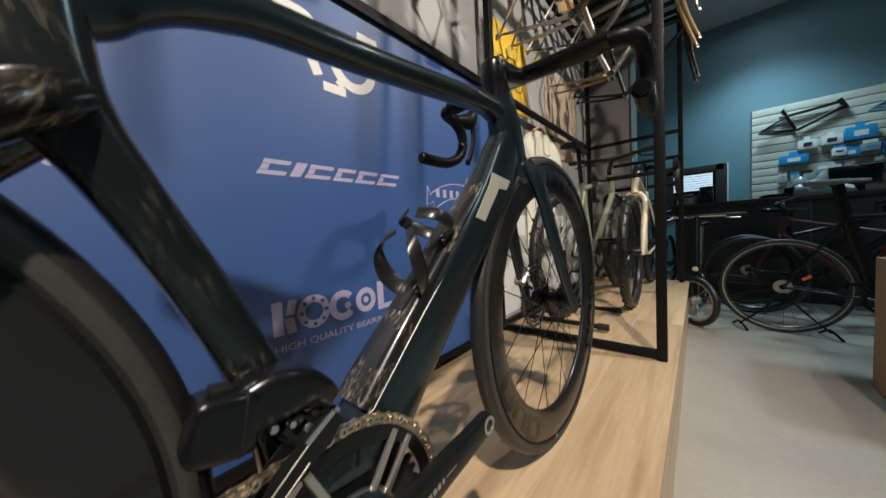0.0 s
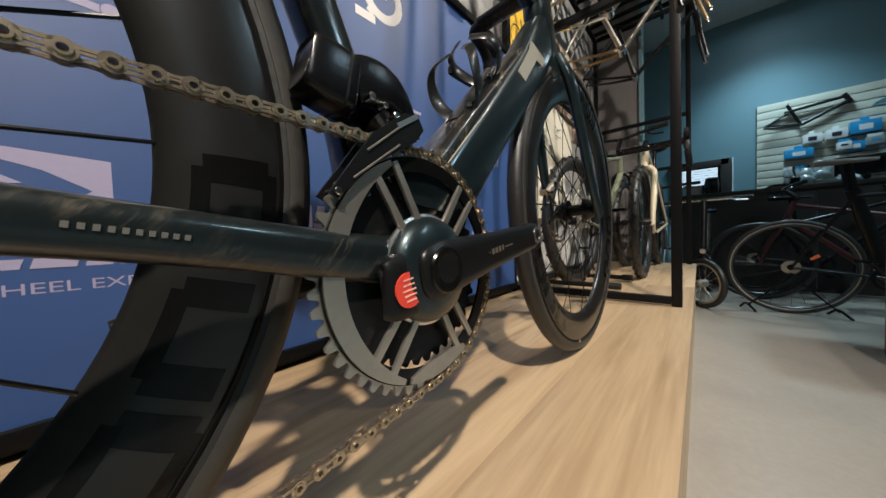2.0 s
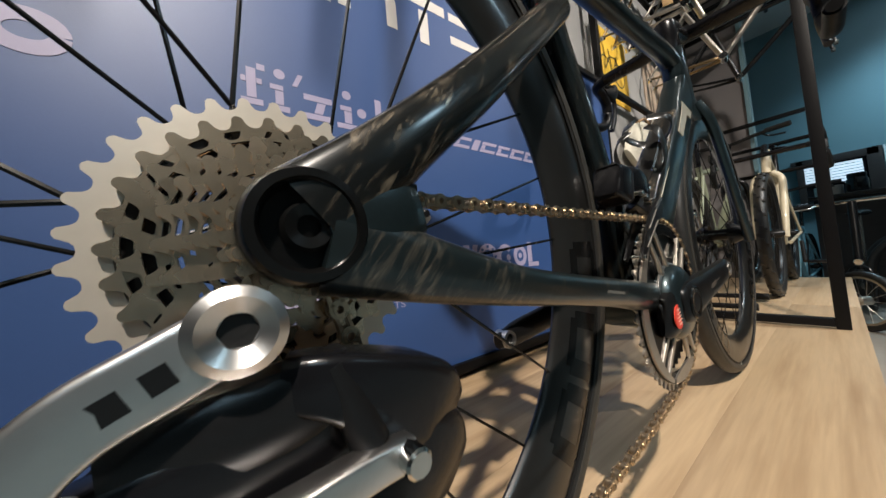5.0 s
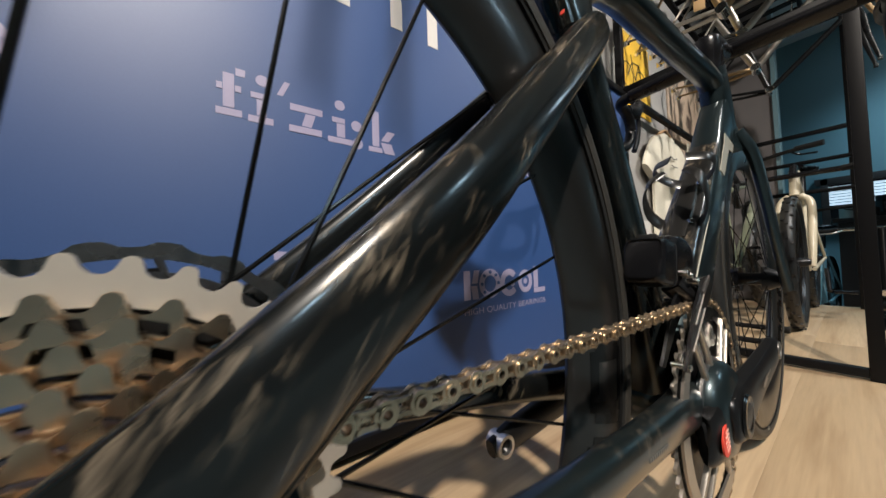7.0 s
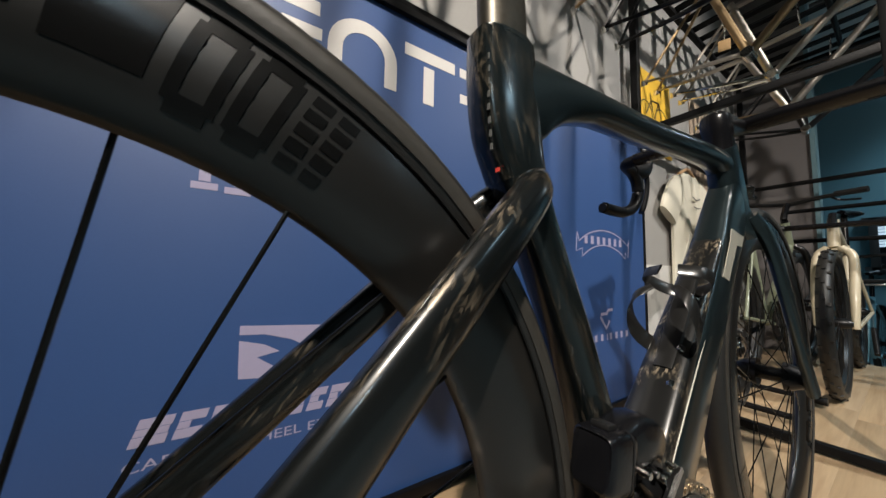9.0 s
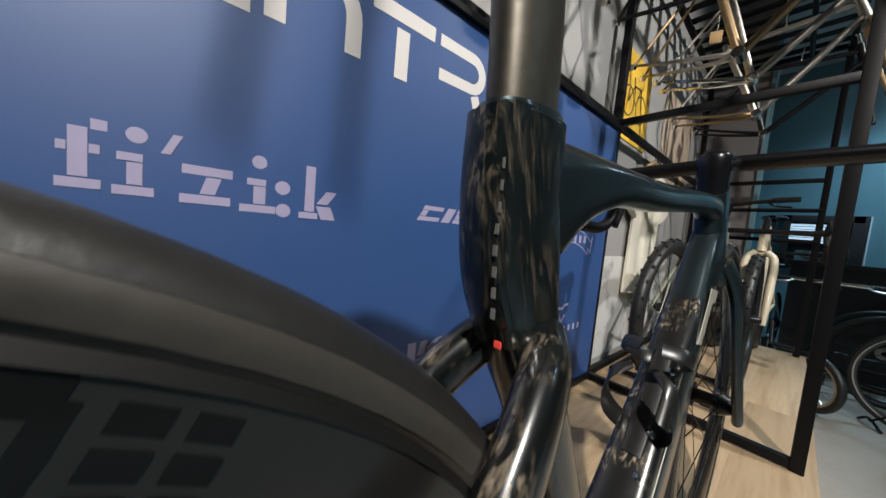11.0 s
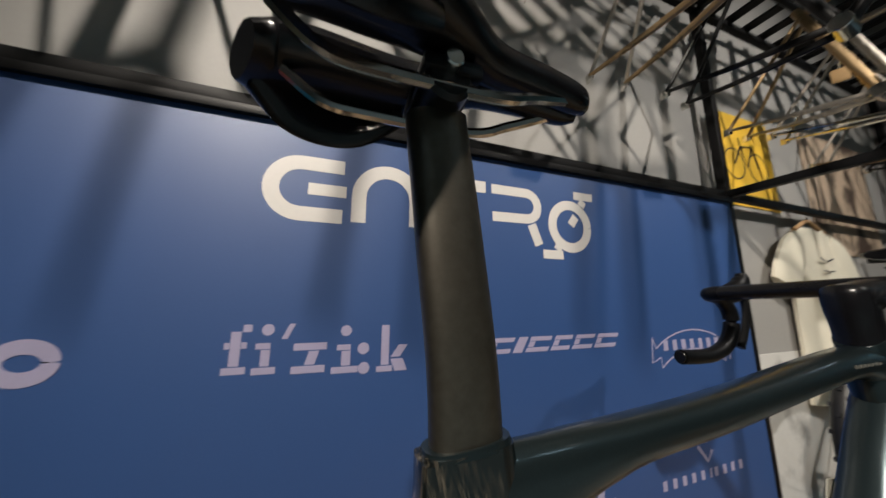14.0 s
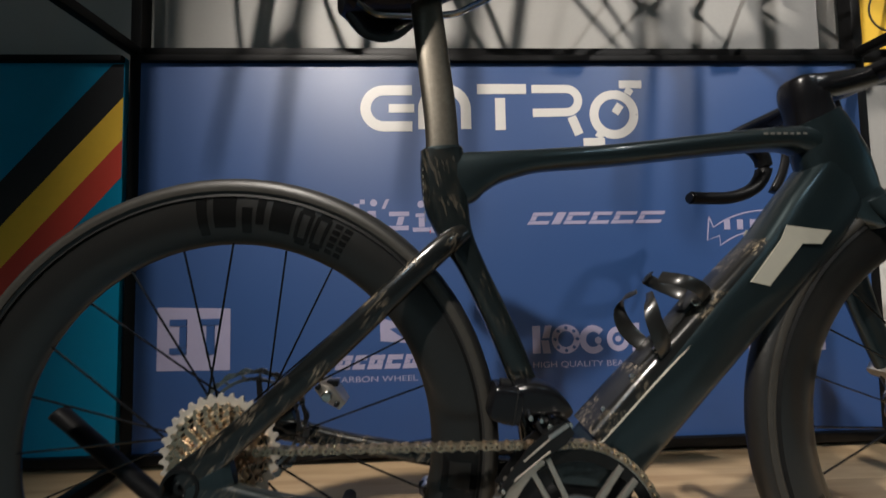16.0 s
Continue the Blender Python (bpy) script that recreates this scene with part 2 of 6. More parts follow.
def part(name, bm, material, parent=None, label="", m=None, flat=False):
    """Links a bmesh as one mesh object under its thing or part."""
    data = bm
    if isinstance(bm, bmesh.types.BMesh):
        bmesh.ops.recalc_face_normals(bm, faces=bm.faces)
        data = bpy.data.meshes.new(name)
        bm.to_mesh(data)
        bm.free()
        data.materials.append(material)
        if not flat:
            for p in data.polygons:
                p.use_smooth = True
            data.set_sharp_from_angle(angle=radians(38))
    ob = new(name, data)
    if parent is not None:
        ob.parent = parent
    if m is not None:
        ob.matrix_basis = m
    if label:
        ob["label"] = label
    return ob


def solid(name, bm, material, label, category, m=None, group="", kind="", flat=False):
    return tagged(part(name, bm, material, None, "", m, flat), label, category, group, kind)


def curve_through(pts, k=6):
    """A smooth run of points (Catmull-Rom) through the given tuples, of any length."""
    a = [np.array(p, float) for p in pts]
    a = [2 * a[0] - a[1]] + a + [2 * a[-1] - a[-2]]
    out = []
    for i in range(1, len(a) - 2):
        for j in range(k):
            s = j / k
            out.append(0.5 * (2 * a[i] + (a[i + 1] - a[i - 1]) * s + (2 * a[i - 1] - 5 * a[i] + 4 * a[i + 1] - a[i + 2]) * s * s
                              + (3 * a[i] - a[i - 1] - 3 * a[i + 1] + a[i + 2]) * s**3))
    return [tuple(p) for p in out + [a[-2]]]


def loft(bm, pts, n=14, side=(0, 1, 0), power=2.0, k=6):
    """A tube through rows of (x, y, z, half width along side, half depth across it)."""
    rows = curve_through(pts, k) if k > 1 else pts
    side = V(side)
    rings = []
    for i, r in enumerate(rows):
        p = V(r[:3])
        d = V(rows[min(i + 1, len(rows) - 1)][:3]) - V(rows[max(i - 1, 0)][:3])
        d.normalize()
        s = (side - d * side.dot(d)).normalized()
        u = d.cross(s)
        ring = []
        for j in range(n):
            a = 2 * math.pi * j / n
            c, q = math.cos(a), math.sin(a)
            c, q = (math.copysign(abs(w) ** (2 / power), w) for w in (c, q))
            ring.append(bm.verts.new(p + s * (c * r[3]) + u * (q * r[4])))
        rings.append(ring)
    for a, b in zip(rings, rings[1:]):
        for j in range(n):
            bm.faces.new((a[j], a[(j + 1) % n], b[(j + 1) % n], b[j]))
    bm.faces.new(rings[0][::-1])
    bm.faces.new(rings[-1])
    return bm


def rod(bm, a, b, r, r2=None, n=10):
    a, b = V(a), V(b)
    side = (0, 0, 1) if abs((b - a).normalized().z) < 0.9 else (1, 0, 0)
    return loft(bm, [(*a, r, r), (*b, r2 or r, r2 or r)], n, side, k=1)


def bent(bm, pts, r, n=8, k=5, side=(0, 0, 1)):
    return loft(bm, [(*p, r, r) for p in pts], n, side, k=k)


def box(bm, centre, size, bevel=0.0, turn=None):
    made = bmesh.ops.create_cube(bm, size=1.0)["verts"]
    m = Matrix.Translation(centre) @ (turn.to_4x4() if turn is not None else Matrix.Identity(4)) @ Matrix.Diagonal((*size, 1))
    bmesh.ops.transform(bm, matrix=m, verts=made)
    if bevel:
        edges = {e for v in made for e in v.link_edges}
        bmesh.ops.bevel(bm, geom=list(edges), offset=bevel, segments=2, profile=0.6, affect="EDGES")
    return bm


def B():
    return bmesh.new()


def lathe(bm, profile, n=48, closed=True, c=(0, 0, 0)):
    """Turns a profile of (radius, y) round the y axis."""
    rings = []
    for i in range(n):
        a = 2 * math.pi * i / n
        rings.append([bm.verts.new((c[0] + r * math.cos(a), c[1] + y, c[2] + r * math.sin(a))) for r, y in profile])
    k = len(profile)
    for i in range(n):
        a, b = rings[i], rings[(i + 1) % n]
        for j in range(k if closed else k - 1):
            bm.faces.new((a[j], b[j], b[(j + 1) % k], a[(j + 1) % k]))
    return bm


def disc(bm, r, y0, y1, n=32, c=(0, 0, 0), bevel=0.0):
    bv = bevel
    lathe(bm, [(r - bv, y0), (r, y0 + bv), (r, y1 - bv), (r - bv, y1)] if bv else [(r, y0), (r, y1)], n, False, c)
    for y, s in ((y0, r - bv), (y1, r - bv)):
        bm.faces.new([bm.verts.new((c[0] + s * math.cos(2 * math.pi * i / n), c[1] + y, c[2] + s * math.sin(2 * math.pi * i / n))) for i in range(n)])
    bmesh.ops.remove_doubles(bm, verts=bm.verts, dist=1e-6)
    return bm


def annulus(bm, outer, inner, y0, y1):
    """A flat ring between two outlines of as many (x, z) points, from y0 to y1."""
    n = len(outer)
    v = [[bm.verts.new((x, y, z)) for x, z in o] for y in (y0, y1) for o in (outer, inner)]
    for i in range(n):
        j = (i + 1) % n
        bm.faces.new((v[0][i], v[0][j], v[1][j], v[1][i]))
        bm.faces.new((v[2][i], v[3][i], v[3][j], v[2][j]))
        bm.faces.new((v[0][i], v[2][i], v[2][j], v[0][j]))
        bm.faces.new((v[1][i], v[1][j], v[3][j], v[3][i]))
    return bm


def around(r, n, a0=0.0):
    return [(r * math.cos(a0 + 2 * math.pi * i / n), r * math.sin(a0 + 2 * math.pi * i / n)) for i in range(n)]


def toothed(r, teeth, depth, shape=(0, 0.15, 0.9, 1, 0.9, 0.15)):
    k = len(shape)
    out = []
    for i in range(teeth * k):
        a = 2 * math.pi * i / (teeth * k)
        q = r - depth + depth * shape[i % k]
        out.append((q * math.cos(a), q * math.sin(a)))
    return out


def prism(bm, outline, y0, y1):
    """A plate with an (x, z) outline from y0 to y1."""
    a = [bm.verts.new((x, y0, z)) for x, z in outline]
    b = [bm.verts.new((x, y1, z)) for x, z in outline]
    n = len(outline)
    bm.faces.new(a)
    bm.faces.new(b[::-1])
    for i in range(n):
        bm.faces.new((a[i], b[i], b[(i + 1) % n], a[(i + 1) % n]))
    return bm


def stroke(bm, pts, w, y0, y1):
    """A band of width w along (x, z) points, as a plate."""
    left, right = [], []
    for i, p in enumerate(pts):
        a, b = V(pts[max(i - 1, 0)]), V(pts[min(i + 1, len(pts) - 1)])
        d = (b - a).normalized()
        nrm = V((-d.y, d.x)) * w / 2
        left.append((p[0] + nrm.x, p[1] + nrm.y))
        right.append((p[0] - nrm.x, p[1] - nrm.y))
    rows = [[bm.verts.new((x, y, z)) for x, z in line] for y in (y0, y1) for line in (left, right)]
    for i in range(len(pts) - 1):
        bm.faces.new((rows[0][i], rows[0][i + 1], rows[1][i + 1], rows[1][i]))
        bm.faces.new((rows[2][i], rows[3][i], rows[3][i + 1], rows[2][i + 1]))
        bm.faces.new((rows[0][i], rows[2][i], rows[2][i + 1], rows[0][i + 1]))
        bm.faces.new((rows[1][i], rows[1][i + 1], rows[3][i + 1], rows[3][i]))
    for i in (0, -1):
        bm.faces.new((rows[0][i], rows[1][i], rows[3][i], rows[2][i]))
    return bm


def arc(cx, cz, r, a0, a1, n=12, rz=None):
    return [(cx + r * math.cos(radians(a0 + (a1 - a0) * i / n)), cz + (rz or r) * math.sin(radians(a0 + (a1 - a0) * i / n))) for i in range(n + 1)]


def words(name, text, x, z, width, height, y, material, parent, m=None):
    data = bpy.data.curves.new(name, "FONT")
    data.body, data.size, data.extrude = text, 1.0, 0.0
    ob = new(name, data)
    bpy.context.view_layer.update()
    mesh = bpy.data.meshes.new_from_object(ob.evaluated_get(bpy.context.evaluated_depsgraph_get()))
    bpy.data.objects.remove(ob)
    xs = [v.co.x for v in mesh.vertices]
    ys = [v.co.y for v in mesh.vertices]
    for v in mesh.vertices:
        v.co = ((v.co.x - min(xs)) / (max(xs) - min(xs)) * width + x, y, (v.co.y - min(ys)) / (max(ys) - min(ys)) * height + z)
    mesh.materials.append(material)
    return part(name, mesh, material, parent, m=m)

M_accent = surface("orange_stripe_paint", (0.70, 0.13, 0.03), 0.35, grain=0.08, stain=0.1)
M_saddle_grey = surface("worn_grey_saddle_cover", (0.20, 0.185, 0.175), 0.45, grain=0.2, scale=90, second=(0.03, 0.03, 0.03), stain_scale=9, spots=0.55, bump=0.1)
M_box_navy = surface("dark_blue_card", (0.02, 0.045, 0.16), 0.45, grain=0.08, stain=0.15)
M_grey_rim = surface("grey_alloy_rim", (0.13, 0.128, 0.125), 0.35, metal=0.9, grain=0.1, stain=0.2)
M_bead = surface("tyre_bead_rubber", (0.006, 0.006, 0.006), 0.6, grain=0.2, shine=0.2)
M_sidewall = surface("worn_tyre_sidewall", (0.034, 0.031, 0.026), 0.5, grain=0.25, scale=150, stain=0.35, stain_scale=14, bump=0.15)
M_rotor = surface("brushed_rotor_steel", (0.34, 0.33, 0.32), 0.28, metal=1.0, grain=0.2, scale=220, stain=0.3, stain_scale=40, bump=0.03)
M_chain_dark = surface("dark_chain_rollers", (0.40, 0.32, 0.23), 0.34, metal=0.9, grain=0.2, scale=400, stain=0.4, stain_scale=60)
M_camo = marbled("fine_camouflage_carbon", (0.012, 0.012, 0.0115), (0.36, 0.295, 0.205), 44, 1.8, 0.3, 0.3, 0.4)


# ---- the room ----
def slab(name, lo, hi, material, label, category, bevel=0.0):
    c = [(a + b) / 2 for a, b in zip(lo, hi)]
    s = [b - a for a, b in zip(lo, hi)]
    return solid(name, box(B(), c, s, bevel), material, label, category, kind="structure")


X0, X1, Y0, Y1 = -3.6, 5.7, -5.2, 0.56
slab("floor", (X0 - 0.2, Y0 - 0.2, FLOOR - 0.1), (X1 + 0.2, Y1 + 0.2, FLOOR), M_concrete, "polished grey concrete shop floor with faint stains", "floor")
slab("wall_display", (X0, Y1, FLOOR), (3.42, Y1 + 0.12, CEILING), M_white_wall, "white painted wall behind the bike display", "wall")
slab("wall_return", (3.42, 0.18, FLOOR), (3.54, Y1 + 0.12, CEILING), M_grey_wall, "grey-brown painted wall return beside the rack", "wall")
slab("wall_passage", (3.54, Y1, FLOOR), (X1, Y1 + 0.12, CEILING), M_teal, "teal painted wall behind the counter passage", "wall")
slab("wall_counter", (X1, Y0, FLOOR), (X1 + 0.12, Y1 + 0.12, CEILING), M_teal, "teal painted wall behind the counter", "wall")
slab("wall_street", (X0, Y0 - 0.12, FLOOR), (X1, Y0, CEILING), M_white_wall, "plain white wall across the shop", "wall")
slab("wall_end", (X0 - 0.12, Y0, FLOOR), (X0, Y1, CEILING), M_grey_wall, "plain grey end wall of the shop", "wall")
slab("ceiling", (X0, Y0, CEILING), (X1, Y1, CEILING + 0.1), M_ceiling, "grey painted ceiling with pipes and disc lights", "ceiling")
# teal strip on the wall's end: the cool light there, put into the colour
slab("trim_return", (3.405, 0.155, FLOOR), (3.545, 0.178, CEILING), M_teal, "end face of the wall return with its cool blue light put into the colour", "trim")

# wooden stage: a boxed plinth with boards on top
DECK_Y0, DECK_Y1, DECK_X0, DECK_X1 = -0.205, 0.552, -2.9, 3.4
stage = thing("display_platform", "low display platform covered with pale oak boards", "platform", kind="structure")
part("plinth", box(B(), ((DECK_X0 + DECK_X1) / 2, (DECK_Y0 + DECK_Y1) / 2 + 0.004, (FLOOR - 0.014) / 2), (DECK_X1 - DECK_X0, DECK_Y1 - DECK_Y0 - 0.008, -FLOOR - 0.014)), M_wood, stage)
rng = random.Random(4)
PLANKS = []
rows = 4
wide = (DECK_Y1 - DECK_Y0) / rows
plank_meshes = {}
for r in range(rows):
    x = DECK_X0 - rng.random() * 0.9
    while x < DECK_X1:
        a, b = max(x, DECK_X0), min(x + 2.6, DECK_X1)
        if b - a > 0.05:
            PLANKS.append(((a + b) / 2, DECK_Y0 + (r + 0.5) * wide, b - a))
        x += 2.6


# ---- steel rack round the display ----
rack = thing("display_rack", "black square-tube steel display rack with slatted shelf above", "rack")
TUBE = 0.032
BACK, FRONT, SHELF = 0.505, -0.16, 2.06
for x in (-0.625, 1.6, 3.32):
    part("upright", box(B(), (x, BACK, SHELF / 2), (TUBE, TUBE, SHELF), 0.003), M_steel, rack)
    part("post", box(B(), (x, FRONT, SHELF / 2), (TUBE, TUBE, SHELF), 0.003), M_steel, rack)
    for z in (0.021, 1.205, SHELF) if x < 3 else (1.205, SHELF):
        part("crossbar", box(B(), (x, (BACK + FRONT) / 2, z), (TUBE - 0.004, BACK - FRONT - TUBE, TUBE - 0.004), 0.003), M_steel, rack)
for a, b in ((-0.625, 1.6), (1.6, 3.32)):
    for y, z in ((BACK, 1.205), (BACK, 0.021), (BACK, SHELF), (FRONT, SHELF)):
        part("beam", box(B(), ((a + b) / 2, y, z), (b - a - TUBE, TUBE - 0.004, TUBE - 0.004), 0.003), M_steel, rack)
x = -0.5
slat = None
while x < 3.3:
    bm = box(B(), (0, 0, 0), (0.045, BACK - FRONT + 0.05, 0.012)) if slat is None else slat
    ob = part("slat", bm, M_steel, rack, m=pose(x, (BACK + FRONT) / 2, SHELF + 0.028))
    slat = ob.data
    x += 0.13
for y in (0.33, 0.0):
    part("hanging_rail", rod(B(), (-0.6, y, SHELF - 0.05), (3.3, y, SHELF - 0.05), 0.012), M_steel, rack)
for z, y0 in ((1.0, 0.30), (0.79, 0.30)):
    part("arm", rod(B(), (3.28, y0, z), (3.28, FRONT, z), 0.014), M_steel, rack)

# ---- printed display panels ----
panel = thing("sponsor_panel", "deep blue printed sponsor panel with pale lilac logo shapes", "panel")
PX0, PX1, PZ1 = -0.604, 1.579, 1.183
part("board", box(B(), ((PX0 + PX1) / 2, PANEL_Y + 0.006, (0.042 + PZ1) / 2), (PX1 - PX0, 0.012, PZ1 - 0.042)), M_blue, panel)
for z, h in ((0.033, 0.026), (PZ1 - 0.008, 0.018)):
    part("edge_strip", box(B(), ((PX0 + PX1) / 2, PANEL_Y - 0.006, z), (PX1 - PX0, 0.014, h), 0.002), M_steel, panel)
F0, F1 = PANEL_Y - 0.0006, PANEL_Y + 0.001


def mark(name, bm, material=M_lilac):
    return part(name, bm, material, panel, flat=True)


lifts = itertools.cycle([k * 0.00012 for k in range(5)])


def band(name, runs, w, material=M_lilac):
    bm = B()
    for pts in runs:
        stroke(bm, pts, w, F0 - next(lifts), F1)
    return mark(name, bm, material)


# large cream mark: pill, arch, bars, half ring and a ring with two feet
S = 0.034
band("logo_pill", [[(0.190, 1.083)] + arc(0.106, 1.028, 0.055, 90, 270, 14) + [(0.190, 0.973)]], S * 0.9, M_cream_print)
band("logo_bar", [[(0.120, 1.028), (0.196, 1.028)]], S * 0.75, M_cream_print)
band("logo_arch", [[(0.223, 0.964), (0.223, 1.025)] + arc(0.287, 1.025, 0.064, 180, 0, 14, 0.062) + [(0.351, 1.025), (0.351, 0.964)]], S * 0.9, M_cream_print)
band("logo_bar", [[(0.386, 1.086), (0.535, 1.086)]], S * 0.9, M_cream_print)
band("logo_bar", [[(0.455, 1.058), (0.455, 0.960)]], S * 0.9, M_cream_print)
band("logo_bow", [[(0.552, 1.086), (0.655, 1.086)] + arc(0.658, 1.050, 0.036, 85, -90, 9) + [(0.554, 1.012)]], S * 0.75, M_cream_print)
band("logo_bar", [[(0.672, 1.000), (0.694, 0.945)]], S * 0.8, M_cream_print)
band("logo_ring", [arc(0.803, 1.006, 0.062, 0, 360, 30)], S * 0.8, M_cream_print)
for a, b in (((0.806, 1.010), (0.824, 1.036)), ((0.846, 1.070), (0.856, 1.086)), ((0.822, 1.100), (0.892, 1.100)), ((0.766, 0.955), (0.752, 0.935)), ((0.706, 0.922), (0.772, 0.922))):
    band("logo_ring_foot", [[a, b]], 0.024, M_cream_print)


def bar(x0, x1, z0, z1, lean=0.0, material=M_lilac):
    q = (z1 - z0) * lean
    return mark("logo_bar", prism(B(), [(x0, z0), (x1, z0), (x1 + q, z1), (x0 + q, z1)], F0 - next(lifts), F1), material)


def bars(x0, x1, z0, z1, weights, lean=0.0, gap=0.18):
    total, x = sum(weights), x0
    for w in weights:
        width = (x1 - x0) * w / total
        bar(x, x + width * (1 - gap), z0, z1, lean)
        x += width


# smaller lilac marks, each a row of plain bars, rings and dots
for cx in (-0.245, -0.335):
    band("logo_ring", [arc(cx, 0.705, 0.032, 0, 360, 24, 0.024)], 0.022)
for cx in (-0.405, -0.478):
    band("logo_arch", [[(cx - 0.022, 0.676), (cx - 0.022, 0.705)] + arc(cx, 0.708, 0.022, 180, 0, 10, 0.020) + [(cx + 0.022, 0.705), (cx + 0.022, 0.676)]], 0.017)
bar(-0.437, -0.420, 0.676, 0.752, 0.12)
bars(-0.585, -0.510, 0.677, 0.730, (1, 1, 1), 0.2, 0.2)
# bars with feet, dots and a slanted tick
for x0, x1, z0, z1 in ((0.005, 0.042, 0.668, 0.680), (0.015, 0.031, 0.682, 0.742), (0.006, 0.014, 0.712, 0.723), (0.032, 0.041, 0.712, 0.723), (0.033, 0.047, 0.741, 0.754), (0.051, 0.090, 0.665, 0.677), (0.064, 0.079, 0.679, 0.708), (0.055, 0.079, 0.7095, 0.720), (0.116, 0.175, 0.662, 0.675), (0.118, 0.177, 0.704, 0.717),
                       (0.187, 0.237, 0.657, 0.669), (0.205, 0.222, 0.671, 0.699), (0.196, 0.222, 0.7005, 0.711), (0.274, 0.306, 0.654, 0.665), (0.283, 0.299, 0.667, 0.747)):
    bar(x0, x1, z0, z1)
bar(0.138, 0.156, 0.677, 0.702, 0.3)
bar(0.096, 0.106, 0.726, 0.754, 0.45)
bar(0.303, 0.322, 0.682, 0.706, 0.7)
bar(0.312, 0.338, 0.654, 0.678, -0.4)
for cx, cz, r in ((0.073, 0.744, 0.0105), (0.212, 0.738, 0.0105), (0.249, 0.664, 0.0115), (0.247, 0.702, 0.0115)):
    mark("logo_dot", prism(B(), arc(cx, cz, r, 0, 345, 14), F0, F1))
x = 0.527
for i, w in enumerate((0.062, 0.026, 0.066, 0.058, 0.066, 0.075)):
    if i == 1:
        bar(x, x + w, 0.673, 0.709, 0.6)
    else:
        bar(x, x + w, 0.673, 0.683, 0.6)
        bar(x + 0.015, x + w + 0.013, 0.699, 0.709, 0.6)
        bar(x + 0.008, x + 0.024, 0.6845, 0.6975, 0.6)
    x += w + 0.010
# ribbon outline with a row of thin bars
band("logo_ribbon", [[(1.082, 0.690)] + arc(1.265, 0.52, 0.25, 133, 47, 10, 0.188) + [(1.450, 0.684), (1.440, 0.606)] + [(1.418, 0.628)] + arc(1.265, 0.455, 0.23, 49, 131, 10, 0.195) + [(1.112, 0.632), (1.074, 0.618), (1.082, 0.690)]], 0.004)
bars(1.128, 1.410, 0.650, 0.680, (1, 1, 1, 1, 1, 1, 1), 0.0, 0.55)
# square mark with dark bars
mark("logo_square", prism(B(), [(-0.541, 0.272), (-0.337, 0.270), (-0.337, 0.444), (-0.541, 0.451)], F0, F1))
for x0, x1, z0, z1 in ((-0.505, -0.458, 0.398, 0.416), (-0.505, -0.458, 0.318, 0.336), (-0.478, -0.458, 0.338, 0.396), (-0.420, -0.365, 0.398, 0.416), (-0.403, -0.380, 0.316, 0.396)):
    mark("logo_notch", prism(B(), [(x0, z0), (x1, z0), (x1, z1), (x0, z1)], F0 - 0.0022, F0 - 0.0002), M_blue)
mark("logo_emblem", prism(B(), [(0.088, 0.433), (0.236, 0.424), (0.236, 0.338), (0.180, 0.350), (0.215, 0.376), (0.170, 0.402), (0.126, 0.415), (0.088, 0.417)], F0, F1))
mark("logo_emblem", prism(B(), [(0.088, 0.407), (0.126, 0.397), (0.152, 0.382), (0.116, 0.375), (0.176, 0.333), (0.090, 0.341)], F0, F1))
x = -0.042
for i, w in enumerate((0.050, 0.042, 0.050, 0.052, 0.050, 0.036, 0.050, 0.042)):
    # leaning blocks, every second one with a slot
    bar(x, x + w - 0.008, 0.262, 0.276, 0.3)
    bar(x + 0.005, x + 0.021, 0.277, 0.287, 0.3)
    if i % 2 == 0:
        bar(x + w - 0.022, x + w - 0.005, 0.277, 0.287, 0.3)
    bar(x + 0.008, x + w, 0.288, 0.302, 0.3)
    x += w
words("slogan", "CARBON WHEEL EXPERTS", -0.045, 0.226, 0.372, 0.016, F0, M_lilac, panel)
bar(0.533, 0.556, 0.294, 0.374)
bar(0.562, 0.582, 0.338, 0.374, 0.25)
bar(0.564, 0.586, 0.294, 0.331, -0.15)
band("logo_wheel", [arc(0.632, 0.334, 0.033, 0, 360, 24)], 0.019)
for i in range(8):
    a = math.pi * i / 4
    mark("logo_dot", prism(B(), arc(0.632 + 0.033 * math.cos(a), 0.334 + 0.033 * math.sin(a), 0.005, 0, 315, 7), F0 - 0.0022, F0 - 0.0002), M_blue)
band("logo_bow", [arc(0.713, 0.331, 0.031, 40, 320, 16, 0.032)], 0.019)
mark("logo_dot", prism(B(), arc(0.728, 0.328, 0.010, 0, 330, 12), F0, F1))
band("logo_ring", [arc(0.788, 0.331, 0.026, 0, 360, 20, 0.028)], 0.016)
mark("logo_dot", prism(B(), arc(0.788, 0.331, 0.009, 0, 330, 12), F0, F1))
bar(0.830, 0.852, 0.306, 0.376)
bar(0.830, 0.888, 0.290, 0.305)
words("slogan", "HIGH QUALITY BEARINGS", 0.533, 0.250, 0.355, 0.020, F0, M_lilac, panel)
band("logo_emblem", [[(1.225, 0.384), (1.265, 0.384), (1.278, 0.397), (1.308, 0.397)]], 0.011)
band("logo_emblem", [[(1.222, 0.374), (1.262, 0.328), (1.285, 0.356)]], 0.011)
bars(1.062, 1.445, 0.284, 0.308, (1, 1, 1, 1, 1, 0.5, 1, 1, 1, 1), 0.0, 0.62)

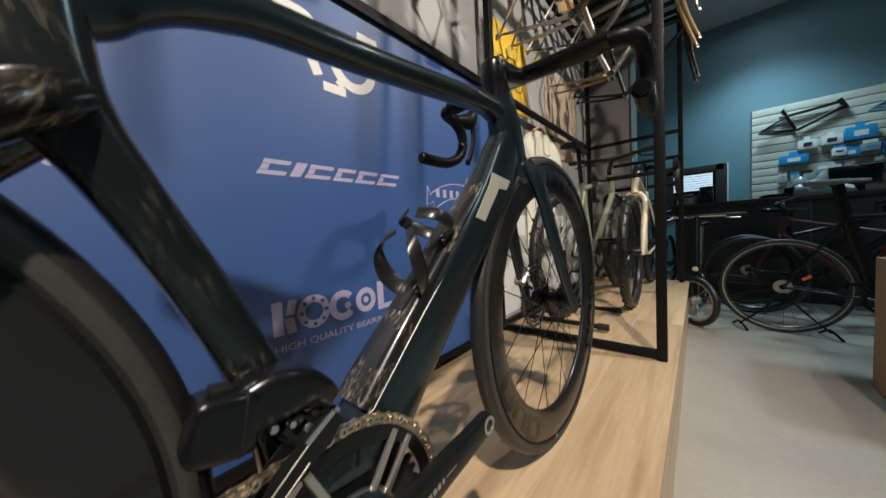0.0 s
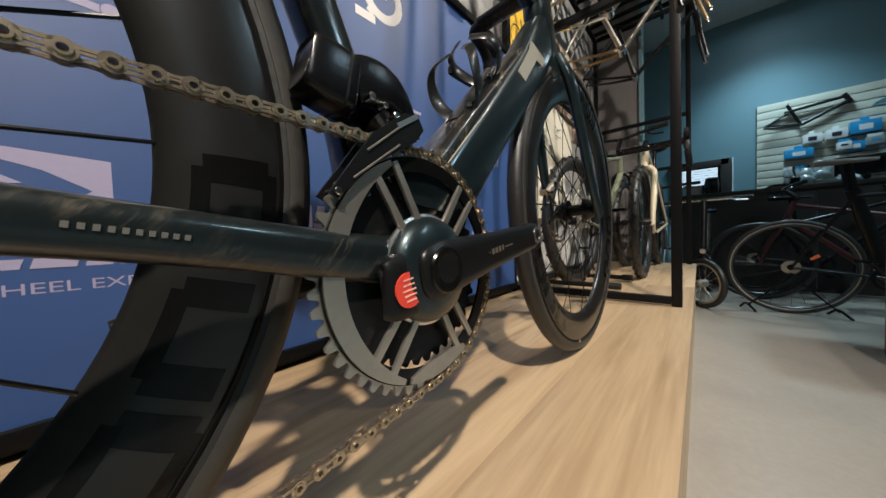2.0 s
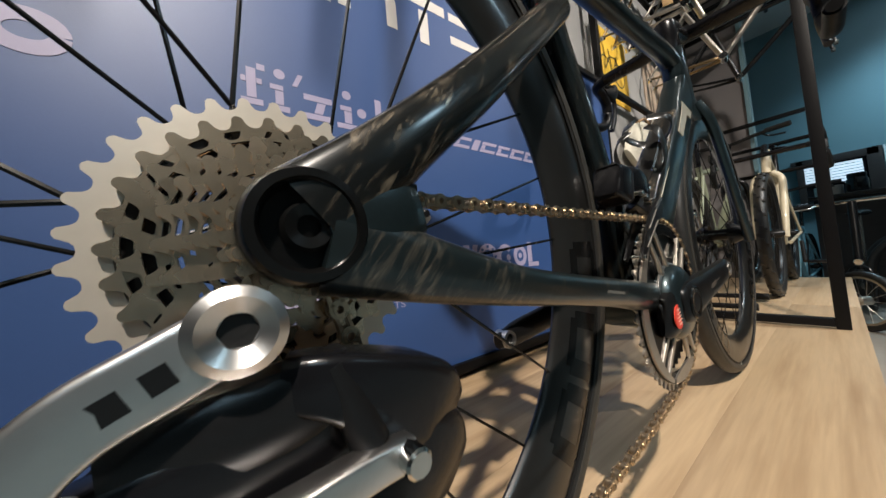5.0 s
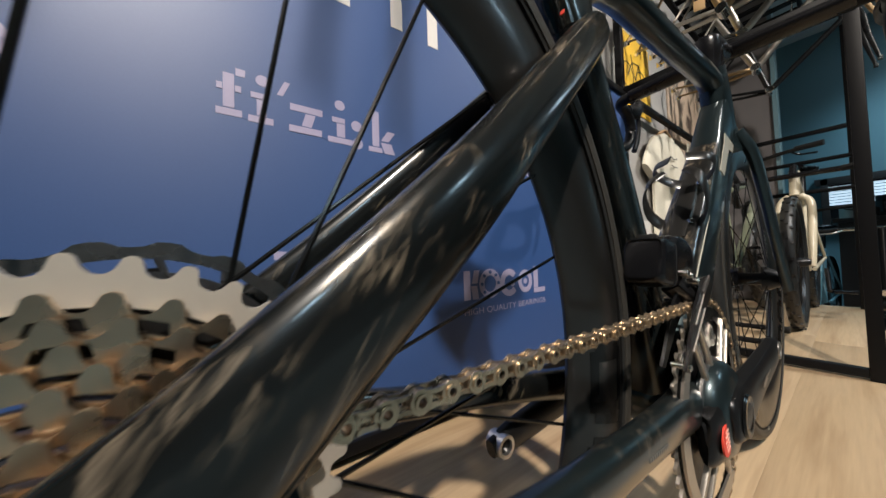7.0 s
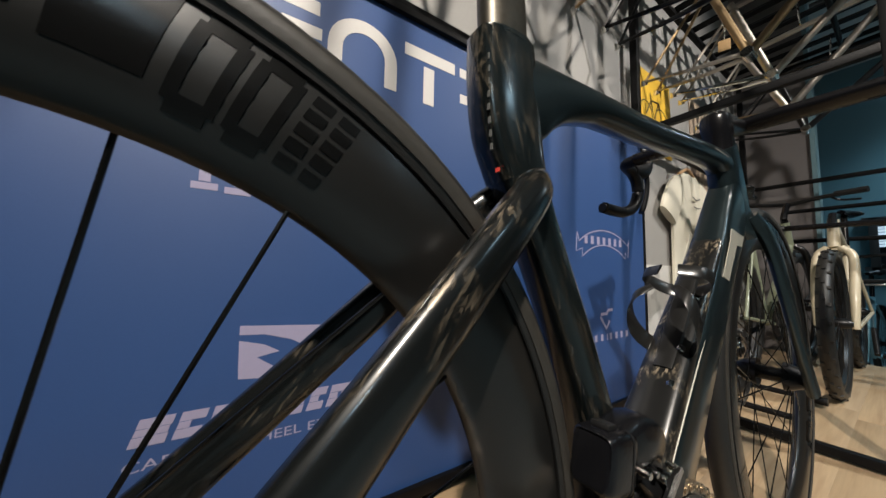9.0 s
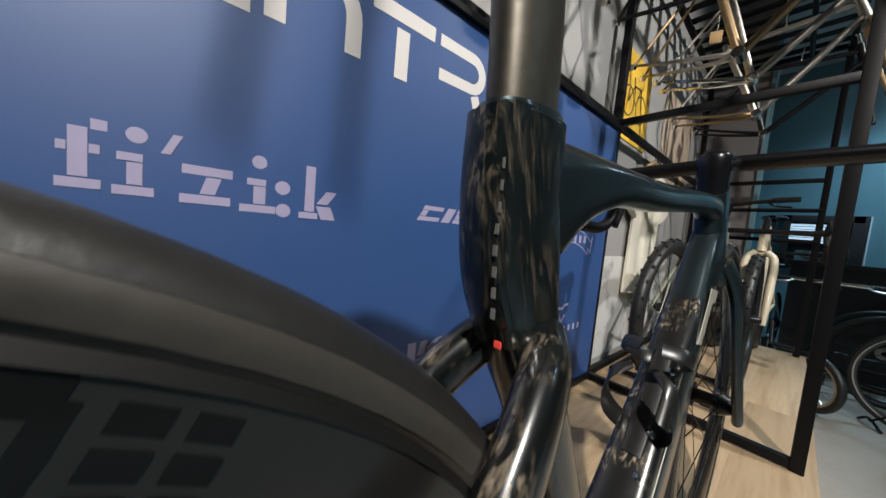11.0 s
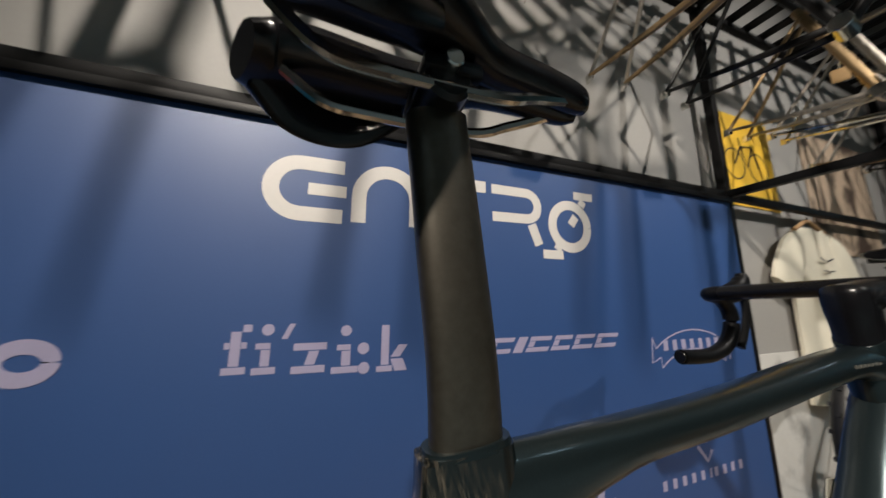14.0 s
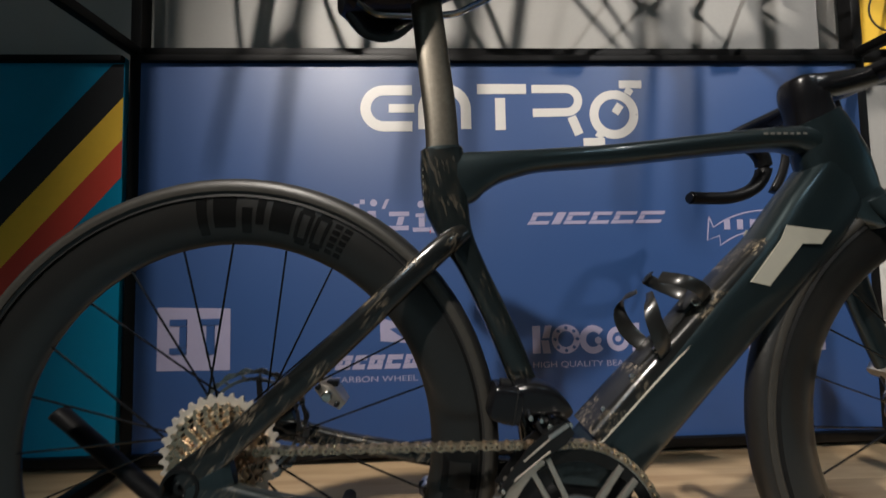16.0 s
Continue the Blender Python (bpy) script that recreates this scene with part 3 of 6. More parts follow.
side_panel = thing("striped_panel", "cyan printed panel with diagonal black, yellow and red stripes", "panel")
part("board", box(B(), (-1.75, PANEL_Y + 0.006, (0.042 + PZ1) / 2), (2.2, 0.012, PZ1 - 0.042)), M_cyan, side_panel)
for z0, z1, mat, y in ((1.80, 1.935, M_black_print, 0.0), (1.675, 1.80, M_yellow, 0.0), (1.565, 1.675, M_red_print, 0.0)):
    # each stripe climbs to the right under 48 degrees; z at x = 0 names it
    k = 1.13
    xa, xb = (0.06 - z1) / k, (0.06 - z0) / k
    top = [(-0.652, z1 - 0.652 * k)] if z1 - 0.652 * k < PZ1 - 0.02 else [(-0.652, PZ1 - 0.02), ((PZ1 - 0.02 - z1) / k, PZ1 - 0.02)]
    part("stripe", prism(B(), [(xb, 0.06), (-0.652, z0 - 0.652 * k), *top, (xa, 0.06)], F0, F1), mat, side_panel, flat=True)
for z, h in ((0.033, 0.026), (PZ1 - 0.008, 0.018)):
    part("edge_strip", box(B(), (-1.75, PANEL_Y - 0.006, z), (2.2, 0.014, h), 0.002), M_steel, side_panel)


# ---- the display road bicycle ----
bike = thing("road_bicycle", "dark teal and marbled carbon aero road bicycle on the platform", "bicycle", pose(0, 0, 0, -1.0, 0, 0.2))
R_AX, F_AX, BBX = (-0.010, 0.343), (1.005, 0.341), (0.405, 0.257)


def wheel(c, steer=None, rotor_y=0.045, cassette=False, name="rear_wheel"):
    w = part(name, lathe(B(), [(0.040 - 0.012, -0.018), (0.024, -0.03), (0.014, -0.05), (0.014, 0.05), (0.024, 0.034), (0.028, 0.018)], 24, False), M_dark_alloy, bike, m=pose(c[0], 0, c[1]))
    # deep rim and slick tyre
    wall = [(0.2530 + 0.0650 * q, 0.0148 * math.sin(math.pi / 2 * min(1, q / 0.62)) ** 0.62 * (1 - 0.16 * max(0, q - 0.7) / 0.3)) for q in (0.0, 0.015, 0.05, 0.11, 0.2, 0.32, 0.46, 0.62, 0.76, 0.9, 1.0)]
    part("rim", lathe(B(), wall + [(0.314, 0.0)] + [(r, -y) for r, y in wall[:0:-1]], 128), M_matt_carbon, w)
    part("tyre", lathe(B(), [(0.3085 + 0.0165 + 0.0150 * math.sin(radians(a)), 0.0150 * math.cos(radians(a))) for a in range(-50, 231, 20)], 96), M_tyre, w)
    for s in (-1, 1):
        part("bead_line", lathe(B(), [(0.3185, s * 0.0118), (0.3160, s * 0.0136), (0.3135, s * 0.0150), (0.3135, s * 0.0110)], 96), M_bead, w)
        part("sidewall", lathe(B(), [(0.3305, s * 0.0146), (0.3285, s * 0.0156), (0.3245, s * 0.0160), (0.3205, s * 0.0150), (0.3205, s * 0.0120), (0.3305, s * 0.0120)], 96), M_sidewall, w)
    for i in range(24):
        a = 2 * math.pi * i / 24
        side = 1 if i % 2 else -1
        lead = radians(62) * (1 if (i // 2) % 2 else -1) * (1 if cassette or side > 0 else 0.05)
        h = (0.026 * math.cos(a + lead), side * (0.026 if not cassette or side > 0 else 0.018), 0.026 * math.sin(a + lead))
        e = (0.256 * math.cos(a), side * 0.002, 0.256 * math.sin(a))
        part("spoke", loft(B(), [(*h, 0.0009, 0.0013), (*e, 0.0009, 0.0013)], 6, (0, 1, 0), k=1), M_decal_dark, w)
    # brake rotor on the far side
    part("brake_rotor", annulus(B(), toothed(0.080, 20, 0.003), around(0.0720, 120), rotor_y, rotor_y + 0.002), M_rotor, w, "steel disc rotor")
    part("rotor_ring", annulus(B(), around(0.0665, 96), around(0.0620, 96), rotor_y, rotor_y + 0.002), M_rotor, w)
    bridge = None
    for i in range(18):
        bm = bridge or loft(B(), [(0.0640, rotor_y + 0.001, 0.0, 0.0009, 0.0018), (0.0740, rotor_y + 0.001, 0.005, 0.0009, 0.0018)], 6, (0, 1, 0), k=1)
        bridge = part("rotor_bridge", bm, M_rotor, w, m=Matrix.Rotation(2 * math.pi * i / 18, 4, "Y")).data
    arm_mesh = None
    for i in range(6):
        bm = arm_mesh or loft(B(), [(0.024, rotor_y + 0.001, 0.0, 0.001, 0.005), (0.062, rotor_y + 0.001, 0.028, 0.001, 0.004)], 6, (0, 1, 0), k=1)
        arm_mesh = part("rotor_arm", bm, M_dark_alloy, w, m=Matrix.Rotation(2 * math.pi * i / 6, 4, "Y")).data
    return w


rear = wheel(R_AX, cassette=True)
front = wheel(F_AX, name="front_wheel")
# rim graphics: rounded glossy outlines and short bars
def rim_patch(bm, a0, a1, r0, r1):
    n = max(1, int(abs(a1 - a0) / 1.2))
    rows = []
    for i in range(n + 1):
        a = radians(a0 + (a1 - a0) * i / n)
        rows.append([bm.verts.new((r * math.cos(a), -0.0003 - 0.0148 * math.sin(math.pi / 2 * min(1, (r - 0.253) / 0.065 / 0.62)) ** 0.62 * (1 - 0.16 * max(0, (r - 0.253) / 0.065 - 0.7) / 0.3), r * math.sin(a))) for r in (r0 + (r1 - r0) * q / 4 for q in range(5))])
    for p, q in zip(rows, rows[1:]):
        for j in range(4):
            bm.faces.new((p[j], q[j], q[j + 1], p[j + 1]))


def rim_loop(a0, a1, r0, r1, sides):
    """A rounded outline: the two arcs (i, o) and the two ends (a, b) that are named."""
    bm = B()
    t, e = 0.0085, (a1 - a0) * 0.26
    cut = (a1 - a0) * 0.12
    if "o" in sides:
        rim_patch(bm, a0 + cut, a1 - cut, r1 - t, r1)
    if "i" in sides:
        rim_patch(bm, a0 + cut, a1 - cut, r0, r0 + t)
    if "a" in sides:
        rim_patch(bm, a0, a0 + e, r0 + 0.005, r1 - 0.005)
    if "b" in sides:
        rim_patch(bm, a1 - e, a1, r0 + 0.005, r1 - 0.005)
    return bm


for w in (rear, front):
    for base in (180, 300):
        for a0, a1, sides in ((31, 44, "iab"), (46, 59, "oiab"), (16.5, 29.5, "oiab")):
            part("rim_graphic", rim_loop(base + a0, base + a1, 0.268, 0.312, sides), M_decal_dark, w)
    # two tall loops, short bars before them and solid blocks behind
    for a0, a1 in ((64.6, 68.4), (69.0, 72.8)):
        part("rim_graphic", rim_loop(a0, a1, 0.266, 0.313, "oiab"), M_decal_dark, w)
    for a in (59.2, 61.8):
        for k in range(5):
            bm = B()
            rim_patch(bm, a, a + 1.9, 0.2685 + k * 0.0086, 0.2745 + k * 0.0086)
            part("rim_graphic", bm, M_decal_dark, w)
    for a0, a1, r0, r1 in ((74.0, 79.5, 0.274, 0.313), (81.0, 83.0, 0.280, 0.313), (84.0, 86.5, 0.268, 0.300), (88.0, 93.5, 0.274, 0.313), (95.0, 97.5, 0.266, 0.313)):
        bm = B()
        rim_patch(bm, a0, a1, r0, r1)
        part("rim_graphic", bm, M_decal_dark, w)
# cassette: twelve sprockets, large and pale inside, small outside
TEETH = (34, 29, 26, 23, 21, 19, 17, 15, 13, 12, 11, 10)
TOOTH = (0.0, 0.0, 0.06, 0.28, 0.85, 1.0, 1.0, 0.85, 0.28, 0.06)
for i, n in enumerate(TEETH):
    r = n * 0.0127 / 2 / math.pi + 0.0026
    y = -0.0170 - i * 0.0033
    low = max(0.0130, (TEETH[i + 1] if i < 11 else 8) * 0.0127 / 2 / math.pi - 0.0040)
    bm = annulus(B(), toothed(r, n, 0.0056, TOOTH), around(max(low, r - (0.0145 if i == 0 else 0.0068)), n * 10), y - 0.0009, y + 0.0009)
    # the face under the teeth: webs with round-ended windows between them, and an inner collar
    if 0 < i < 10:
        webs = max(9, round(n * 0.7))
        hi = r - 0.0066
        annulus(bm, around(low + 0.0022, 64), around(low, 64), y - 0.0010, y + 0.0024)
        for k in range(webs):
            a0, a1 = math.degrees(2 * math.pi * (k + i * 0.37) / webs), math.degrees(2 * math.pi * (k + i * 0.37 + 0.33) / webs)
            prism(bm, arc(0, 0, hi, a0 - 1.5, a1 + 1.5, 4) + arc(0, 0, (hi + low) / 2, a1, a1 - 0.1, 1) + arc(0, 0, low + 0.001, a1 + 1.5, a0 - 1.5, 4) + arc(0, 0, (hi + low) / 2, a0 + 0.1, a0, 1), y - 0.0008, y + 0.0008)
    part("sprocket", bm, M_pale_sprocket if i == 0 else M_nickel, rear)
    if i == 0:
        part("carrier", annulus(B(), around(r - 0.0133, 90), around(0.040, 90), y + 0.0010, y + 0.0030), M_dark_alloy, rear)
part("freehub", disc(B(), 0.0135, -0.055, -0.012, 24), M_grey_alloy, rear)
part("lockring", disc(B(), 0.0150, -0.0565, -0.0545, 24, bevel=0.0008), M_dark_alloy, rear)

# frame tubes
fr = lambda name, pts, mat=None, power=2.4, n=18, label="", k=6: part(name, loft(B(), pts, n, (0, 1, 0), power, k), mat or M_paint, bike, label)
fr("seat_tube", [(0.2645, 0, 0.719, 0.0145, 0.0275), (0.266, 0, 0.68, 0.0150, 0.030), (0.270, 0, 0.640, 0.0160, 0.0285), (0.282, 0, 0.600, 0.017, 0.0215), (0.303, 0, 0.555, 0.017, 0.0175), (0.335, 0, 0.485, 0.0175, 0.0175), (0.362, 0, 0.413, 0.019, 0.0185), (0.382, 0, 0.34, 0.023, 0.024), (0.404, 0, 0.262, 0.030, 0.034)], M_seat_side, 3.6)
fr("top_tube", [(0.270, 0, 0.680, 0.0145, 0.040), (0.290, 0, 0.6815, 0.0146, 0.0375), (0.310, 0, 0.6885, 0.0150, 0.0295), (0.335, 0, 0.6955, 0.0155, 0.0225), (0.365, 0, 0.7005, 0.0160, 0.0180), (0.40, 0, 0.7045, 0.0165, 0.0150), (0.50, 0, 0.711, 0.017, 0.0145), (0.66, 0, 0.727, 0.0175, 0.0148), (0.735, 0, 0.7325, 0.0180, 0.0158), (0.77, 0, 0.7300, 0.0185, 0.0205), (0.80, 0, 0.726, 0.019, 0.030)], M_paint, 2.5)
fr("head_tube", [(0.788, 0, 0.762, 0.0205, 0.034), (0.798, 0, 0.74, 0.0205, 0.040), (0.812, 0, 0.70, 0.021, 0.046), (0.826, 0, 0.665, 0.021, 0.040), (0.834, 0, 0.648, 0.021, 0.034)], M_paint, 2.6)
fr("down_tube", [(0.822, 0, 0.69, 0.0200, 0.038), (0.770, 0, 0.624, 0.0215, 0.044), (0.712, 0, 0.562, 0.0235, 0.0385), (0.62, 0, 0.470, 0.0265, 0.037), (0.52, 0, 0.370, 0.0285, 0.0365), (0.45, 0, 0.300, 0.0305, 0.037), (0.405, 0, 0.258, 0.032, 0.036)], M_paint, 4.5)
for s in (-1, 1):
    fr("seat_stay", [(-0.008, s * 0.066, 0.347, 0.0085, 0.020), (0.030, s * 0.065, 0.379, 0.0085, 0.0160), (0.09, s * 0.060, 0.430, 0.0088, 0.0152), (0.17, s * 0.046, 0.503, 0.0095, 0.0150), (0.23, s * 0.035, 0.559, 0.011, 0.0150), (0.268, s * 0.024, 0.592, 0.012, 0.0145), (0.288, s * 0.010, 0.606, 0.012, 0.0125)], M_carbon, 2.4)
    fr("chain_stay", [(-0.004, s * 0.066, 0.337, 0.0085, 0.019), (0.05, s * 0.065, 0.322, 0.0085, 0.0150), (0.12, s * 0.062, 0.307, 0.0085, 0.0118), (0.24, s * 0.053, 0.2885, 0.010, 0.0128), (0.33, s * 0.044, 0.273, 0.012, 0.0170), (0.40, s * 0.036, 0.262, 0.014, 0.024)], M_smoke if s < 0 else M_carbon, 2.6)
    d = part("dropout", lathe(B(), [(0.0130, s * -0.009), (0.0200, s * -0.009), (0.0212, s * -0.004), (0.0212, s * 0.005), (0.0195, s * 0.0088), (0.0165, s * 0.0092), (0.0152, s * 0.0075), (0.0146, s * 0.002), (0.0120, s * -0.001)], 40), M_decal_dark, bike, m=pose(R_AX[0], s * 0.066, R_AX[1]))
    part("axle_socket", disc(B(), 0.0146, min(0, s * 0.0022), max(0, s * 0.0022), 32), M_decal_dark, d)
    part("axle_end", lathe(B(), [(0.0040, s * 0.0015), (0.0040, s * 0.0050), (0.0078, s * 0.0060), (0.0092, s * 0.0045), (0.0092, s * 0.0015)], 28), M_decal_dark, d)
    part("stay_web", loft(B(), [(-0.004, s * 0.066, 0.343, 0.0080, 0.018), (0.016, s * 0.066, 0.348, 0.0078, 0.019), (0.030, s * 0.0655, 0.351, 0.0065, 0.017), (0.038, s * 0.065, 0.353, 0.0040, 0.013)], 16, (0, 1, 0), 2.6), M_paint, bike)
part("bottom_bracket_shell", lathe(B(), [(0.024, -0.045), (0.033, -0.043), (0.036, -0.02), (0.036, 0.02), (0.033, 0.043), (0.024, 0.045)], 28, c=(BBX[0], 0, BBX[1])), M_paint, bike)

# fork
fork = part("fork", loft(B(), [(0.835, 0, 0.652, 0.021, 0.030), (0.848, 0, 0.630, 0.027, 0.030), (0.858, 0, 0.612, 0.036, 0.022)], 18, (0, 1, 0), 2.5), M_paint, bike)
for s in (-1, 1):
    part("blade", loft(B(), [(0.846, s * 0.020, 0.645, 0.010, 0.020), (0.866, s * 0.036, 0.60, 0.0095, 0.023), (0.895, s * 0.044, 0.52, 0.009, 0.022), (0.935, s * 0.050, 0.42, 0.0085, 0.018), (0.968, s * 0.054, 0.352, 0.0085, 0.015), (0.986, s * 0.055, 0.325, 0.009, 0.015)], 16, (0, 1, 0), 2.3), M_paint, fork)

# seatpost and saddle
fr("seatpost", [(0.2645, 0, 0.700, 0.0125, 0.0225), (0.2625, 0, 0.76, 0.0125, 0.0225), (0.2555, 0, 0.83, 0.0125, 0.0225), (0.245, 0, 0.925, 0.0125, 0.0215)], M_post, 2.6)
part("seatpost_collar", loft(B(), [(0.2643, 0, 0.717, 0.0148, 0.0278), (0.2640, 0, 0.7215, 0.0143, 0.0268)], 18, (0, 1, 0), 2.8, 1), M_paint, bike)
saddle = part("saddle", B(), M_plastic, bike)
sad = [(0.118, 0.966, 0.048, 0.012), (0.135, 0.972, 0.066, 0.016), (0.165, 0.973, 0.071, 0.017), (0.20, 0.970, 0.064, 0.016), (0.24, 0.968, 0.045, 0.015), (0.28, 0.968, 0.030, 0.014), (0.33, 0.967, 0.023, 0.0135), (0.362, 0.964, 0.019, 0.012), (0.374, 0.962, 0.011, 0.008)]
for s in (-1, 1):
    part("shell_half", loft(B(), [(x, s * (0.006 + h * 0.52), z, h * 0.50, t) for x, z, h, t in sad[:5]] + [(x, s * h * 0.42, z, h * 0.55, t) for x, z, h, t in sad[5:]], 14, (0, 1, 0), 2.2), M_plastic, saddle)
    part("wing", loft(B(), [(0.122, s * 0.050, 0.962, 0.012, 0.010), (0.15, s * 0.066, 0.951, 0.010, 0.020), (0.19, s * 0.062, 0.946, 0.008, 0.021), (0.23, s * 0.045, 0.956, 0.006, 0.012)], 12, (0, 1, 0)), M_plastic, saddle)
    part("rail", bent(B(), [(0.145, s * 0.026, 0.955), (0.17, s * 0.0235, 0.936), (0.20, s * 0.022, 0.932), (0.28, s * 0.022, 0.934), (0.315, s * 0.018, 0.945), (0.352, s * 0.010, 0.958)], 0.0042), M_chrome, saddle)
clamp = part("saddle_clamp", disc(B(), 0.016, -0.026, 0.026, 24, (0.246, 0, 0.938), 0.003), M_dark_alloy, bike)
part("clamp_jaw", box(B(), (0.248, 0, 0.9445), (0.040, 0.058, 0.010), 0.003), M_dark_alloy, clamp)
part("clamp_bolt", disc(B(), 0.0065, -0.034, -0.024, 12, (0.246, 0, 0.945), 0.001), M_chrome, clamp)

# stem, bar, tape, hoods and levers
stem = part("stem", loft(B(), [(0.772, 0, 0.800, 0.021, 0.018), (0.79, 0, 0.804, 0.024, 0.019), (0.83, 0, 0.812, 0.023, 0.016), (0.868, 0, 0.819, 0.026, 0.013)], 16, (0, 1, 0), 2.6), M_plastic, bike)
part("steerer_cover", loft(B(), [(0.789, 0, 0.758, 0.0205, 0.030), (0.784, 0, 0.775, 0.0200, 0.026), (0.779, 0, 0.797, 0.0215, 0.024), (0.778, 0, 0.815, 0.0200, 0.021), (0.778, 0, 0.821, 0.012, 0.012)], 18, (0, 1, 0), 2.4), M_plastic, stem)
bar = part("handlebar", loft(B(), [(0.872, y, 0.821 - abs(y) * 0.02, 0.013, 0.023) for y in (-0.17, -0.09, 0.0, 0.09, 0.17)], 14, (0, 0, 1), 2.3), M_plastic, bike)
for s in (-1, 1):
    part("bar_tape", bent(B(), [(0.872, s * 0.15, 0.818), (0.874, s * 0.188, 0.817), (0.892, s * 0.204, 0.815), (0.93, s * 0.208, 0.808), (0.958, s * 0.210, 0.785), (0.962, s * 0.212, 0.752), (0.94, s * 0.214, 0.718), (0.895, s * 0.216, 0.700), (0.845, s * 0.217, 0.698), (0.805, s * 0.218, 0.700)], 0.0135, 14), M_tape, bar)
    part("bar_plug", disc(B(), 0.0110, -0.004, 0.004, 16, (0, 0, 0), 0.001), M_decal_dark, bar, m=pose(0.804, s * 0.218, 0.700, 0, 0, 90))
    hood = part("brake_hood", loft(B(), [(0.93, s * 0.208, 0.812, 0.016, 0.017), (0.962, s * 0.207, 0.818, 0.017, 0.020), (0.995, s * 0.206, 0.828, 0.016, 0.022), (1.010, s * 0.205, 0.848, 0.014, 0.016), (1.012, s * 0.205, 0.862, 0.009, 0.008)], 14, (0, 1, 0)), M_tape, bar)
    part("lever", loft(B(), [(1.004, s * 0.205, 0.818, 0.007, 0.007), (1.008, s * 0.206, 0.785, 0.006, 0.008), (0.998, s * 0.208, 0.745, 0.006, 0.009), (0.980, s * 0.212, 0.708, 0.007, 0.008)], 10, (0, 1, 0)), M_dark_alloy, hood)

# crankset
crank = part("crankset", lathe(B(), [(0.013, -0.066), (0.013, 0.066)], 16, False, (BBX[0], 0, BBX[1])), M_dark_alloy, bike)
CY = -0.047
T0 = Matrix.Translation((BBX[0], 0, BBX[1]))
part("outer_chainring", annulus(B(), toothed(0.1035, 50, 0.0075), around(0.0945, 300), CY - 0.0012, CY + 0.0012), M_grey_alloy, crank, m=T0)
part("chainring_plate", annulus(B(), around(0.0955, 120), around(0.083, 120), CY - 0.0032, CY - 0.0008), M_decal_dark, crank, m=T0)
part("inner_chainring", annulus(B(), toothed(0.0835, 39, 0.006), around(0.060, 234), CY + 0.004, CY + 0.007), M_dark_alloy, crank, m=T0)
part("inner_web", annulus(B(), around(0.060, 60), around(0.036, 60), CY + 0.004, CY + 0.008), M_dark_alloy, crank, m=T0)
# pale outer segments and spider struts with slots between
for a0, a1 in ((112, 250), (254, 300)):
    n = 24
    outer = arc(0, 0, 0.0945, a0, a1, n)
    inner = [((0.0795 + 0.0105 * abs(k / n * 2 - 1) ** 2.5) * math.cos(q), (0.0795 + 0.0105 * abs(k / n * 2 - 1) ** 2.5) * math.sin(q)) for k, q in ((k, radians(a1 + (a0 - a1) * k / n)) for k in range(n + 1))]
    part("ring_segment", prism(B(), outer + inner, CY - 0.0052, CY - 0.0030), M_grey_alloy, crank, m=T0)
for a in (48, 116, 234, 302):
    c, s = math.cos(radians(a)), math.sin(radians(a))
    for q in (-0.011, 0.011):
        bm = B()
        loft(bm, [(0.036 * c - q * s * 0.8, CY - 0.006, 0.036 * s + q * c * 0.8, 0.0026, 0.0038), (0.092 * c - q * s, CY - 0.003, 0.092 * s + q * c, 0.0020, 0.0034)], 8, (0, 1, 0), 3.5, 1)
        part("spider_strut", bm, M_grey_alloy, crank, m=T0)
part("ring_shield", annulus(B(), arc(0, 0, 0.0925, 52, 112, 20), arc(0, 0, 0.064, 52, 112, 20), CY + 0.0005, CY + 0.0020), M_paint, crank, m=T0)
part("hub_rim", lathe(B(), [(0.0440, CY - 0.0070), (0.0475, CY - 0.0055), (0.0475, CY - 0.0030), (0.0440, CY - 0.0030)], 40), M_alloy, crank, m=T0)
part("spider_hub", lathe(B(), [(0.030, CY + 0.004), (0.045, CY), (0.0455, CY - 0.006), (0.043, CY - 0.013), (0.036, CY - 0.0185), (0.020, CY - 0.021)], 40, False), M_paint, crank, m=T0)
ANG = 8.5
turn0 = Matrix.Translation((BBX[0], 0.018, BBX[1])) @ Matrix.Rotation(radians(-ANG), 4, "Y")
turn = Matrix.Translation((BBX[0], 0.023, BBX[1])) @ Matrix.Rotation(radians(-ANG), 4, "Y")
arm = part("crank_arm", loft(B(), [(-0.024, -0.086, 0, 0.006, 0.012), (-0.018, -0.087, 0, 0.009, 0.020), (0.0, -0.088, 0, 0.010, 0.0245), (0.025, -0.089, 0, 0.0095, 0.0225), (0.08, -0.091, 0, 0.0085, 0.0190), (0.14, -0.094, 0, 0.0075, 0.0165), (0.172, -0.095, 0, 0.007, 0.0150), (0.184, -0.095, 0, 0.006, 0.007)], 16, (0, 1, 0), 3.0), M_dark_alloy, crank, m=turn)
part("arm_root", loft(B(), [(-0.052, -0.070, -0.006, 0.004, 0.016), (-0.046, -0.073, -0.006, 0.008, 0.024), (-0.02, -0.075, -0.002, 0.010, 0.027), (0.01, -0.077, 0, 0.010, 0.025)], 16, (0, 1, 0), 3.2), M_dark_alloy, crank, m=turn0)
part("axle_bore", lathe(B(), [(0.009, -0.0965), (0.0135, -0.0985), (0.018, -0.0985), (0.0195, -0.0965), (0.0135, -0.093)], 28), M_decal_dark, arm)
part("axle_bolt", disc(B(), 0.0095, -0.0965, -0.092, 10), M_rubber, arm)
